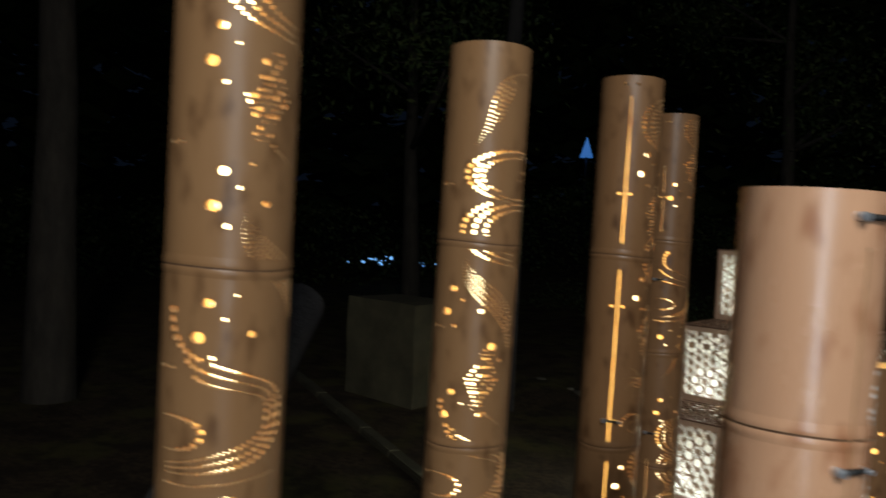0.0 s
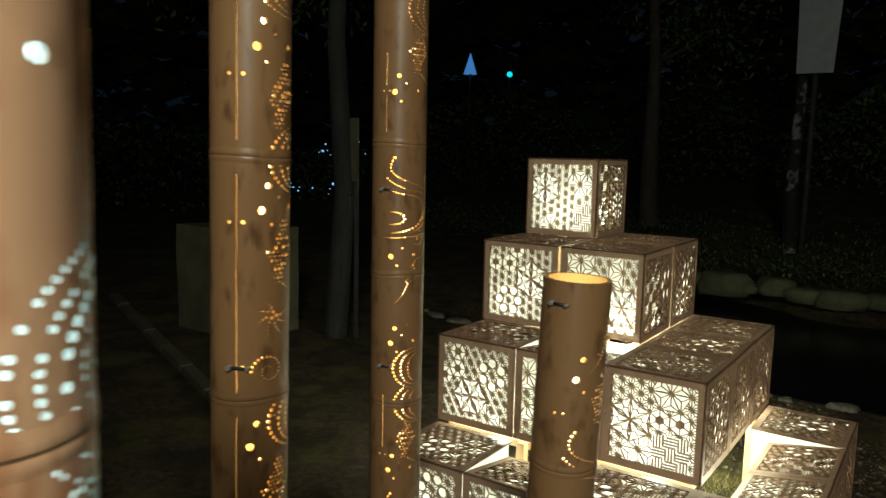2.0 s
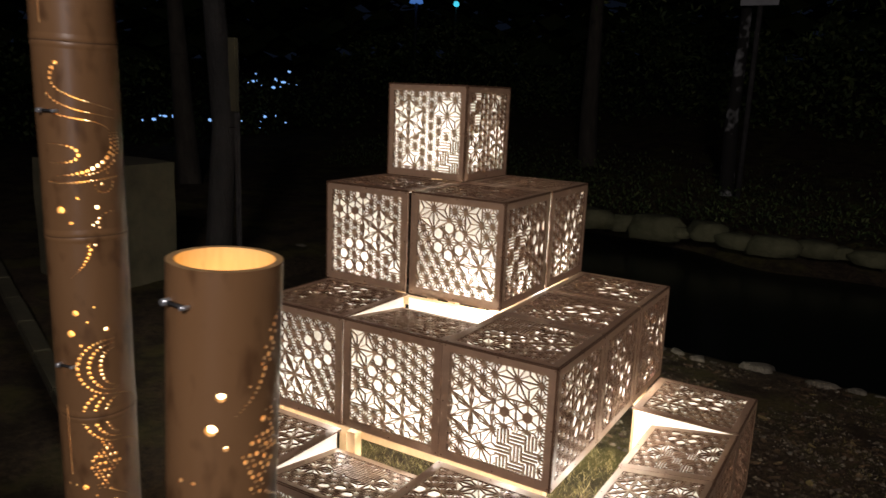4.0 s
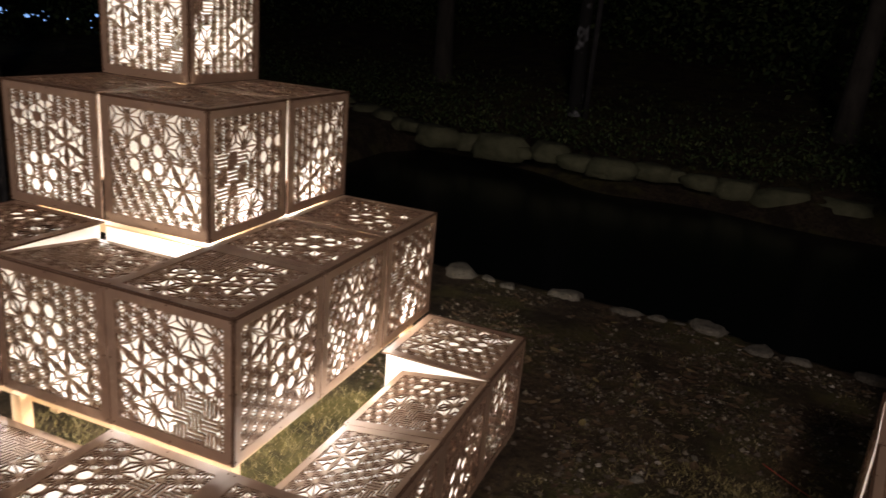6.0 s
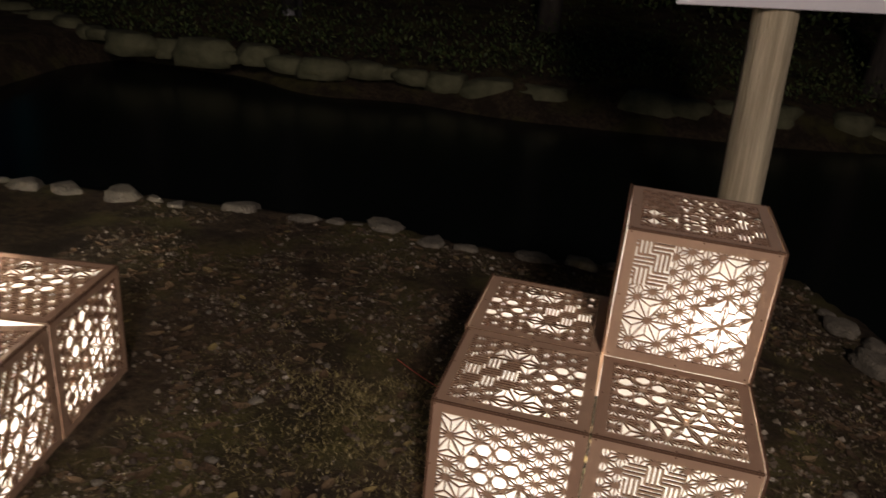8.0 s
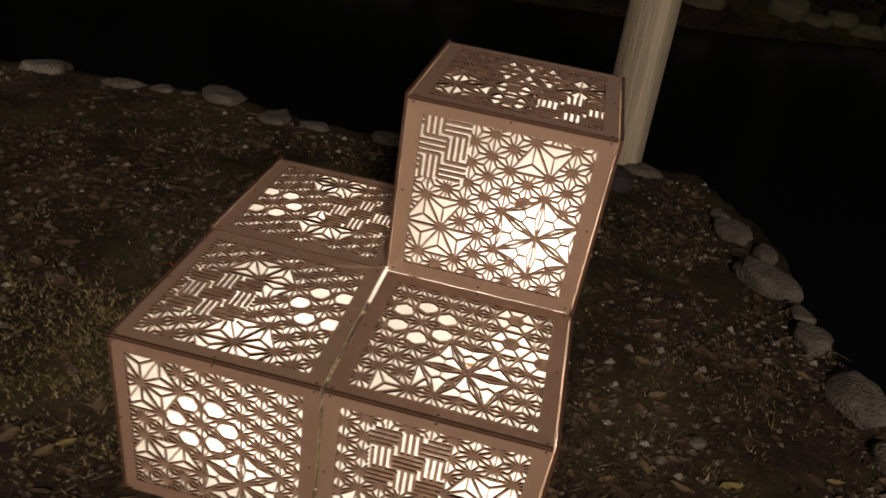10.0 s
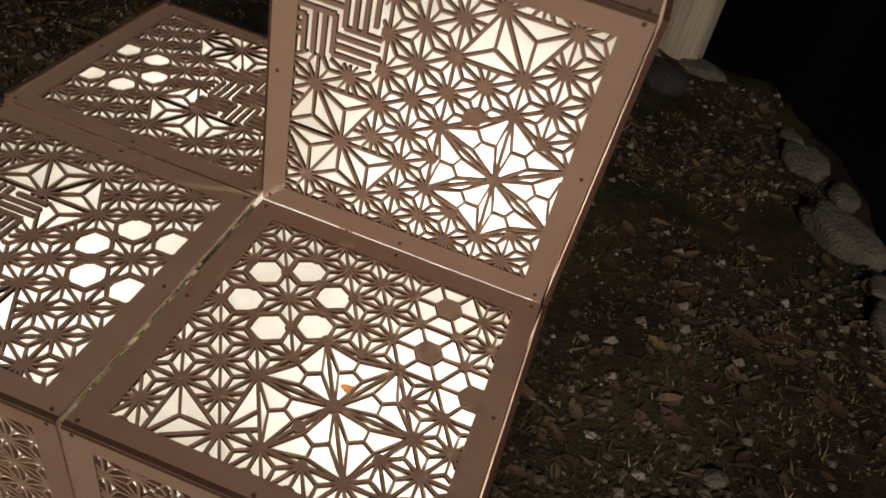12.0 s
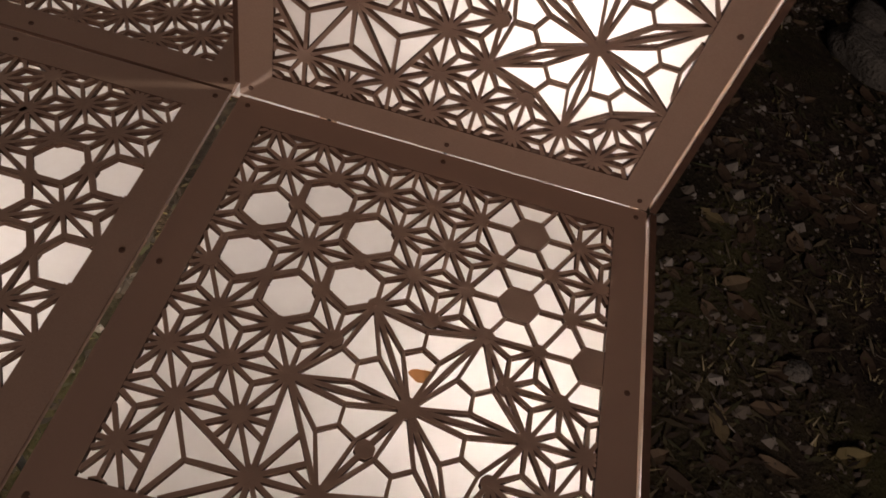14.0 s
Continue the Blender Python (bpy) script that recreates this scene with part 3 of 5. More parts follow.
def chain(curve, radius, gap=2.0, steps=600):
    """Holes strung along a curve, close to one another."""
    out, last = [], None
    for n in range(steps + 1):
        u = n / steps
        p, q = curve(u), radius(u)
        if last is None or math.hypot(p[0] - last[0], p[1] - last[1]) >= q + last[2] + gap:
            last = (p[0], p[1], q)
            out.append(last)
    return out


def motif_holes(kind, rnd):
    """Drilled holes of one motif: (along the skin, up, radius) in millimetres about its middle."""
    hump = lambda lo, hi: lambda u: lo + hi * math.sin(math.pi * u)
    fall = lambda hi, lo: lambda u: hi + (lo - hi) * u ** 0.8
    out = []
    if kind == "fan":
        for w, h, q in ((54, 45, 2.5), (37, 38, 2.3), (20, 30, 1.9)):
            out += chain(lambda u: (28 + w * math.cos(math.radians(88 + 184 * u)), h * math.sin(math.radians(88 + 184 * u))), hump(0.9, q))
        out += chain(bezier((30, -46), (48, -48), (60, -56), (70, -68)), fall(1.3, 0.8))
    if kind == "sweep":
        for w, h, q in ((92, 47, 2.0), (75, 40, 1.9), (58, 32, 1.6)):
            out += chain(lambda u: (62 + w * math.cos(math.radians(80 + 180 * u)), h * math.sin(math.radians(80 + 180 * u))), hump(1.6, q), 1.7)
        out += chain(bezier((50, -46), (66, -50), (72, -66), (78, -84)), hump(0.9, 1.2))
    if kind == "arcs":
        for w, h, q in ((80, 58, 1.1), (67, 48, 1.1), (54, 38, 1.7), (41, 28, 0.8), (28, 18, 0.6)):
            out += chain(lambda u: (48 + w * math.cos(math.radians(70 + 200 * u)), h * math.sin(math.radians(70 + 200 * u))), hump(1.1, q), 1.3)
    if kind == "hook":
        for w, h, q in ((84, 36, 2.2), (72, 31, 1.8), (62, 27, 1.3)):
            out += chain(lambda u: (56 + w * math.cos(math.radians(70 + 190 * u)), h * math.sin(math.radians(70 + 190 * u))), hump(1.5, q), 1.7)
        out += chain(bezier((66, 34), (92, 18), (78, -14), (52, -2)), fall(1.6, 1.7), 1.2)
        out.append((66, 8, 3.0))
    if kind == "wave":
        for o, q in ((0, 2.4), (9, 2.0), (18, 1.6)):
            out += chain(bezier((-56 + o, 80 - 2 * o), (-62 + o, 6 - o), (80 - o, 40 - o), (62 - o, -26)), lambda u: q + 1.3 - 2.2 * math.sin(math.pi * min(1, u * 0.8)) ** 2 + 0.9 * u, 1.7)
            out += chain(bezier((62 - o, -33), (50 - o, -66 + o), (10, -74 + o), (-56, -76 + o * 0.5)), fall(q + 1.2, 1.5), 1.7)
        out += chain(bezier((-64, -22), (-6, -16), (-4, -56), (-60, -54)), hump(1.3, 1.9), 1.7)
        out += chain(bezier((-58, -86), (-10, -88), (30, -80), (60, -80)), fall(1.9, 1.2), 1.7)
    if kind == "drop":
        spine = bezier((-34, 62), (-30, 10), (34, 20), (44, -62))
        for k in (-2, -1, 0, 1, 2):
            out += chain(lambda u: (spine(u)[0] + k * 7.0 * math.sin(math.pi * u), spine(u)[1] + k * 3.0 * math.sin(math.pi * u)), lambda u: 1.0 + (1.6 if k else 2.0) * u * (1.15 - 0.4 * u), 1.7)
    if kind == "plume":
        spine = bezier((52, 52), (-8, 58), (20, 0), (-30, -54))
        for k in (-2, -1, 0, 1, 2):
            out += chain(lambda u: (spine(u)[0] + k * 6.4 * math.sin(math.pi * u), spine(u)[1] + k * 3.2 * math.sin(math.pi * u)), hump(1.0, 1.5), 1.7)
    if kind == "cluster":
        for i in range(-7, 8):
            for j in range(-4, 5):
                x, y = j * 7.4 + (i % 2) * 3.7, i * 6.0
                edge = 1 - abs(i) / 8.0
                if abs(x) < 22 * edge + 2:
                    out.append((x + 0.16 * y, y, rnd.choice((1.9, 2.4, 2.9, 3.3)) * (0.7 + 0.3 * edge)))
        out += chain(bezier((6, -46), (14, -54), (22, -54), (34, -66)), fall(2.2, 0.9))
    if kind == "swirl":
        out += chain(bezier((-28, 52), (-60, 12), (0, 4), (54, -14)), fall(3.3, 0.8))
        out += chain(bezier((-44, 8), (-22, -12), (10, -16), (54, -25)), fall(2.7, 0.8))
        out += chain(bezier((-42, -14), (-12, -30), (24, -22), (42, -42)), fall(2.3, 1.2))
        for o, q in ((0, 2.6), (8, 2.0), (15, 1.5)):
            out += chain(bezier((42 + o, -46), (54 + o, -80), (24 + o, -104), (-38 + 2 * o, -108)), hump(0.9, q))
        out += chain(bezier((-48, -62), (12, -58), (10, -96), (-50, -88)), hump(0.9, 1.9))
        out += chain(bezier((-50, -117), (-10, -120), (20, -112), (56, -110)), fall(1.9, 1.7))
    if kind == "spiral":
        out += chain(lambda u: ((5 + 20 * u) * math.cos(8.6 * u + 1.0), (5 + 18 * u) * math.sin(8.6 * u + 1.0)), lambda u: 1.0 + 1.3 * u)
        out.append((0, 0, 2.6))
    if kind == "ribbon":
        spine = bezier((36, 48), (-10, 54), (18, -12), (-34, -50))
        out += chain(spine, hump(0.9, 2.1), 1.3)
        for k in (-1, 1):
            out += chain(lambda u: (spine(u)[0] + k * 6.2 * math.sin(math.pi * u), spine(u)[1] + k * 3.0 * math.sin(math.pi * u)), hump(0.8, 1.3), 1.3)
    if kind == "dots":
        out += [(-9, 20, 4.8), (7, 5, 2.2), (-18, -13, 6.0), (-4, -32, 2.8), (34, -9, 3.6), (18, 28, 1.9)]
    if kind == "pair":
        out += [(-7, 0, 2.6), (7, 0, 2.2)]
    if kind == "bigpeg":
        out.append((0, 0, 4.4))
    if kind == "peg":
        out.append((0, 0, 3.0))
    if kind == "burst":
        for k in range(7):
            a = math.radians(100 + 42 * k)
            out += chain(lambda u: ((5 + 27 * u) * math.cos(a + 0.5 * u), (5 + 25 * u) * math.sin(a + 0.5 * u)), fall(2.7, 0.8))
    return out


def bamboo_shell(r, top, motifs, slits, seed, skin, lining, edge):
    """Outer skin, inner wall and hole edges of a drilled culm. motifs: kind, bearing in degrees, height; slits: bearing, height from, to, width."""
    from mathutils.geometry import delaunay_2d_cdt
    rnd = random.Random(seed)
    turn_mm = 2 * math.pi * r
    back = math.radians(140)                      # the seam lies at the far side
    holes = []

    def free(x, z, q):
        return all((x - hx) ** 2 + (z - hz) ** 2 > (q + hq + 0.0014) ** 2 for hx, hz, hq in holes)

    def strip(bearing):
        return ((math.radians(bearing) - back) % (2 * math.pi)) * r

    loops = []
    for bearing, z0, z1, w in slits:
        x = strip(bearing)
        n = max(2, int((z1 - z0) / 0.01))
        side = [(x - w / 2, z0 + (z1 - z0) * i / n) for i in range(n + 1)]
        loops.append([(x + w / 2, z) for _, z in side] + side[::-1])
        holes += [(x, z, w) for _, z in side]
    for kind, bearing, z in motifs:
        x0 = strip(bearing)
        for dx, dz, q in motif_holes(kind, rnd):
            x, h, q = x0 + dx / 1000, z + dz / 1000, q / 1000
            if 0.006 < x < turn_mm - 0.006 and 0.02 < h < top - 0.012 and free(x, h, q):
                holes.append((x, h, q))
                k = 8 if q > 0.002 else 6
                loops.append([(x + q * math.cos(2 * math.pi * i / k), h + q * math.sin(2 * math.pi * i / k)) for i in range(k)])
    pts, edges = [], []
    for loop in loops:
        n0 = len(pts)
        pts += [Vector(p) for p in loop]
        edges += [(n0 + i, n0 + (i + 1) % len(loop)) for i in range(len(loop))]
    cols, rows = 40, int(top / 0.02)
    n0 = len(pts)
    pts += [Vector((turn_mm * i / cols, top * j / rows)) for j in range(rows + 1) for i in range(cols + 1)]
    rim = [n0 + i for i in range(cols + 1)] + [n0 + j * (cols + 1) + cols for j in range(1, rows + 1)]
    rim += [n0 + rows * (cols + 1) + i for i in range(cols - 1, -1, -1)] + [n0 + j * (cols + 1) for j in range(rows - 1, 0, -1)]
    edges += [(rim[i], rim[(i + 1) % len(rim)]) for i in range(len(rim))]
    faces0 = [list(range(s, s + len(l))) for s, l in zip(np.cumsum([0] + [len(l) for l in loops[:-1]]).tolist(), loops)]
    vs, es, fs, _, _, of = delaunay_2d_cdt(pts, edges, faces0, 0, 1e-7)
    keep = [tuple(f) for f, o in zip(fs, of) if not o]
    wall = 0.0075
    count = len(vs)
    out = []
    for rr in (r, r - wall):
        for p in vs:
            a = back + p.x / r
            out.append((rr * math.cos(a), rr * math.sin(a), p.y))
    faces, slot = [], []
    split = [(strip(bearing), w) for bearing, _, _, w in slits]
    use = {}
    for f in keep:
        ar = (vs[f[1]].x - vs[f[0]].x) * (vs[f[2]].y - vs[f[0]].y) - (vs[f[1]].y - vs[f[0]].y) * (vs[f[2]].x - vs[f[0]].x)
        f = f if ar > 0 else f[::-1]
        faces.append(f)
        slot.append(0)
        faces.append(tuple(i + count for i in f[::-1]))
        slot.append(1)
        for i in range(len(f)):
            e = (f[i], f[(i + 1) % len(f)])
            use[e] = use.get(e, 0) + 1
    sharp = set()
    for a, b in list(use):
        if (b, a) not in use:
            if (vs[a].x < 1e-6 and vs[b].x < 1e-6) or (vs[a].x > turn_mm - 1e-6 and vs[b].x > turn_mm - 1e-6):
                continue
            faces.append((a, a + count, b + count, b))
            slot.append(3 if any(abs(vs[a].x - x) < w for x, w in split) else 2)
            sharp |= {tuple(sorted((a, b))), tuple(sorted((a + count, b + count)))}
    me = bpy.data.meshes.new("culm")
    me.from_pydata(out, [], faces)
    for m in (skin, lining, edge, CUT):
        me.materials.append(m)
    me.polygons.foreach_set("material_index", slot)
    me.polygons.foreach_set("use_smooth", [True] * len(faces))
    flag = me.attributes.new("sharp_edge", "BOOLEAN", "EDGE")
    flag.data.foreach_set("value", [tuple(sorted(e.vertices)) in sharp for e in me.edges])
    return me


def node_ring(r, z, slits=()):
    """The raised scar of a joint: a groove-dark line with a swelling above it."""
    bm = bmesh.new()
    prof = ((0.0, -0.009), (0.0008, -0.005), (0.0012, -0.0012), (0.0006, 0.0), (0.0005, 0.0009), (0.0011, 0.002), (0.0009, 0.006), (0.0, 0.012))
    n = 96
    open_at = {int((math.radians(b) % (2 * math.pi)) / (2 * math.pi) * n) for b, z0, z1, _ in slits if z0 < z < z1}
    rings = [[bm.verts.new(((r + d - 0.0002) * math.cos(a), (r + d - 0.0002) * math.sin(a), z + h + 0.0015 * math.sin(a * 2 + z * 9))) for a in (2 * math.pi * i / n for i in range(n))] for d, h in prof]
    for k in range(len(rings) - 1):
        for i in range(n):
            if i in open_at:
                continue
            j = (i + 1) % n
            f = bm.faces.new((rings[k][i], rings[k][j], rings[k + 1][j], rings[k + 1][i]))
            f.smooth, f.material_index = True, 1 if k in (3, 4) else 0
    return bm


def bamboo_lantern(name_label, x, y, r, top, motifs, slits, nodes, bolts, seed, glow_top=None, skin=None, tube=(0.0, 0.0), led=None, lining=None, lean=(0.0, 0.0), base=0.0):
    skin = skin or BAMBOO
    root = thing("bamboo_lantern", pose(x, y, base, -math.degrees(lean[1]), math.degrees(lean[0]), 0), name_label, "lantern", "upright bamboo lanterns")
    part("culm", bamboo_shell(r, top, motifs, slits, seed, skin, lining or BAMBOO_IN, lining or CUT), None, root)
    for z in nodes:
        part("joint_ring", node_ring(r, z, slits), (skin, NODE), root)
    for bearing, z in bolts:
        bm = bmesh.new()
        # a bolt and a black rubber bridge across the split
        rod(bm, (r - 0.004, -0.008, 0), (r + 0.0075, -0.008, 0), 0.0040, 0.0034, 10, True, 0)
        rod(bm, (r + 0.003, -0.004, 0), (r + 0.001, 0.0165, 0), 0.0024, 0.0022, 8, True, 1)
        rod(bm, (r - 0.004, 0.0185, 0), (r + 0.0055, 0.0185, 0), 0.0027, 0.0023, 8, True, 0)
        part("bolt", bm, (STEEL, BLACK), root, "zinc bolt with black sleeve", pose(0, 0, z, 0, 0, bearing))
    bm = bmesh.new()
    rod(bm, (*tube, 0.04), (*tube, (glow_top or top - 0.07)), 0.010 if led else 0.015, 0.010 if led else 0.015, 10)
    part("led_tube", bm, led or LED, root, "cold white glowing LED tube" if led else "warm glowing LED tube")
    bm = bmesh.new()
    rod(bm, (0, 0, -0.03), (0, 0, 0.04), r - 0.0085, r - 0.0085, 24)
    part("base_plug", bm, PINE, root)
    return root


TALL = "tall honey-brown bamboo lantern drilled with curling patterns"
B1M = [("swirl", -20, 1.64), ("sweep", -18, 1.482), ("dots", -38, 1.42), ("cluster", -2, 1.378), ("dots", -32, 1.285), ("dots", -40, 1.16), ("drop", 12, 1.205), ("wave", -32, 1.092), ("spiral", -22, 0.975), ("fan", -6, 0.90),
       ("cluster", -14, 0.80), ("dots", -36, 0.73), ("swirl", -24, 0.60), ("fan", -4, 0.42), ("cluster", -10, 0.30)]
bamboo_lantern(TALL, 0.599, -3.071, 0.0623, 1.74, B1M + [("pair", -88, z) for z in (1.332, 1.117, 0.90)], [], (1.60, 1.212, 0.84, 0.46, 0.16), [], 1, lean=(0.0042, 0.0029), base=-0.004)
B2M = [("plume", -34, 1.440), ("hook", -46, 1.346), ("sweep", -46, 1.268), ("drop", -33, 1.165), ("dots", -74, 1.165), ("dots", -4, 1.12), ("cluster", -34, 1.060), ("dots", -68, 1.02), ("wave", -38, 0.945),
       ("spiral", -39, 0.82), ("sweep", -42, 0.73), ("cluster", -35, 0.64), ("dots", -68, 0.60), ("wave", -40, 0.48), ("fan", -33, 0.32)]
bamboo_lantern(TALL, 0.567, -2.657, 0.0589, 1.530, B2M + [("pair", -105, z) for z in (1.332, 1.13, 0.92)], [], (1.250, 0.962, 0.64, 0.32, 0.08), [], 2, lean=(0.0117, 0.0131), base=-0.012)
B3M = [("fan", -8, 1.46), ("dots", -14, 1.385), ("cluster", 8, 1.31), ("fan", 14, 1.225), ("dots", -6, 1.17), ("cluster", 8, 1.10), ("burst", -6, 1.012), ("spiral", -14, 0.935), ("fan", 14, 0.86), ("dots", -22, 0.84), ("cluster", 0, 0.76),
       ("ribbon", 6, 0.65), ("swirl", 0, 0.48), ("fan", 0, 0.32)]
BOLTS3 = (1.525, 1.336, 1.141, 0.941, 0.74, 0.54, 0.34)
bamboo_lantern("tall bamboo lantern with a glowing split held by bolts", 0.600, -2.287, 0.0546, 1.540, B3M + [("peg", -72, z) for z in BOLTS3] + [("peg", -52, z) for z in BOLTS3], [(-61, 1.25, 1.505, 0.0022), (-61, 0.90, 1.205, 0.0020), (-61, 0.60, 0.87, 0.0018), (-61, 0.26, 0.53, 0.0018)],
               (1.228, 0.893, 0.56, 0.22), [(-63, 0.941), (-63, 0.54)], 3, 1.44, DARK_BAMBOO, (0.024, 0.016), lean=(0.0110, 0.0095), base=-0.005)
B4M = [("fan", -10, 1.52), ("cluster", -10, 1.435), ("dots", -46, 1.365), ("swirl", -34, 1.165), ("spiral", -8, 1.045), ("dots", -50, 1.02), ("ribbon", -26, 0.955), ("dots", -48, 0.83), ("fan", -34, 0.76), ("fan", -30, 0.68), ("cluster", -28, 0.60),
       ("dots", -50, 0.54), ("swirl", -34, 0.42), ("fan", -20, 0.26)]
BOLTS4 = (1.539, 1.354, 1.15, 0.96, 0.765, 0.563)
bamboo_lantern("slender dark-brown bamboo lantern drilled with curling patterns", 0.413, -1.683, 0.0579, 1.560, B4M + [("pair", -81, z) for z in BOLTS4], [(-81, 1.27, 1.345, 0.0022), (-81, 1.365, 1.43, 0.0022), (-81, 0.58, 0.70, 0.0022)], (1.245, 0.965, 0.68, 0.40, 0.14), [(-81, 1.15), (-81, 0.765)], 4, 1.46, DARK_BAMBOO, (0.022, 0.012), lean=(0.0113, -0.0110), base=0.006)
TUBE5 = (0.004, 0.006)
B5M = [("arcs", 29, 1.155), ("bigpeg", 13, 1.280), ("spiral", 28, 1.085), ("fan", 26, 0.95), ("cluster", 20, 0.85), ("dots", -20, 0.72), ("swirl", 10, 0.56), ("fan", 20, 0.38)]
bamboo_lantern("pale thick bamboo lantern split lengthwise and held by bolts", 1.062, -2.855, 0.0540, 1.313, B5M, [(-29, 0.15, 1.272, 0.0015)], (1.129, 0.80, 0.47, 0.15), [(-32, 1.294), (-32, 1.108), (-32, 0.90), (-32, 0.70)], 5, 1.292, PALE_BAMBOO, TUBE5, COLD_LED, PALE_IN, lean=(0.0256, -0.0002), base=-0.012)
B6M = [("ribbon", 4, 0.955), ("dots", -36, 0.905), ("cluster", 0, 0.862), ("pair", -80, 0.836), ("swirl", -20, 0.755), ("fan", 0, 0.62), ("cluster", 0, 0.50), ("dots", -36, 0.44), ("swirl", -14, 0.30)]
bamboo_lantern("short brown bamboo lantern glowing yellow inside its open top", 0.906, -1.905, 0.0546, 1.045, B6M, [], (0.74, 0.42, 0.16), [(-98, 1.01)], 6, 0.97, DARK_BAMBOO, lean=(0.0328, 0.0144), base=-0.005)


# ---- stones, post, litter ----
def stone_mesh(seed, lx, ly, lz, detail=3):
    bm = bmesh.new()
    bmesh.ops.create_icosphere(bm, subdivisions=detail, radius=1.0)
    o = Vector((seed * 3.7, seed * 1.3, 0))
    for v in bm.verts:
        p = v.co.copy()
        k = 1 + 0.42 * noise.noise(p * 1.1 + o) + 0.24 * noise.noise(p * 2.7 + o) + 0.10 * noise.noise(p * 6.1 + o)
        for n in range(5):
            c = Vector((math.cos(n * 2.4 + seed), math.sin(n * 2.4 + seed), 0.7 * math.sin(n * 1.7 + seed * 2))).normalized()
            k = min(k, (0.66 + 0.07 * n) / max(0.05, p.dot(c)))
        q = Vector((p.x * k, p.y * k, p.z * k))
        q.z = max(-0.5, min(0.72, q.z))
        v.co = Vector((q.x * lx, q.y * ly, q.z * lz))
    for f in bm.faces:
        f.smooth = True
    return bm


def edging_stones():
    r = random.Random(5)
    x = -2.4
    while x < 3.25:
        big = r.random() < 0.42
        lx = r.uniform(0.075, 0.13) if big else r.uniform(0.03, 0.065)
        ly, lz = lx * r.uniform(0.55, 0.8), lx * r.uniform(0.45, 0.62) + 0.01
        y = shore(x + lx) - 0.07 + r.uniform(-0.025, 0.025)
        ob = new("edging_stone", mesh_of("edging_stone", stone_mesh(r.random() * 40, lx, ly, lz), STONE))
        ob.matrix_basis = pose(x + lx, y, height(x + lx, y - 0.05) - 0.012 + lz * r.uniform(-0.3, 0.1), 0, 0, r.uniform(-18, 18))
        tagged(ob, "pale rounded garden stone at the pond edge", "stone", "pond edging stones")
        x += 2 * lx * r.uniform(0.85, 1.2) + (r.uniform(0.03, 0.12) if r.random() < 0.25 else 0)
    for x, y, l in ((3.55, 1.06, 0.06), (3.55, 0.93, 0.11), (3.60, 0.78, 0.08), (3.52, 0.60, 0.15), (3.55, 0.40, 0.06), (3.53, 0.29, 0.09), (3.55, 0.08, 0.13), (3.54, -0.12, 0.08), (3.57, -0.30, 0.10), (3.54, -0.5, 0.12), (3.57, -0.74, 0.12)):
        ob = new("edging_stone", mesh_of("edging_stone", stone_mesh(r.random() * 40, l * 0.55, l * 0.78, l * 0.38), STONE))
        ob.matrix_basis = pose(x - 0.085, y, height(x - 0.12, y) + l * 0.06, 0, 0, r.uniform(-20, 20))
        tagged(ob, "pale rounded garden stone at the pond edge", "stone", "pond edging stones")


edging_stones()


def bank_stones():
    r = random.Random(8)
    x = -5.0
    while x < 6.5:
        l = r.uniform(0.12, 0.30)
        y = far_shore(x + l) - 0.08 + r.uniform(-0.06, 0.06)
        ob = new("bank_stone", mesh_of("bank_stone", stone_mesh(r.random() * 40, l, l * 0.6, l * r.uniform(0.5, 0.8), 3), BANKSTONE))
        ob.matrix_basis = pose(x + l, y, -0.02 - 0.11 * smooth(0.3, 1.8, x) + r.uniform(-0.04, 0.04), 0, 0, r.uniform(-15, 15))
        tagged(ob, "mossy rough stone on the far pond bank", "stone", "far bank stones")
        x += 2 * l * r.uniform(0.60, 0.80)


bank_stones()


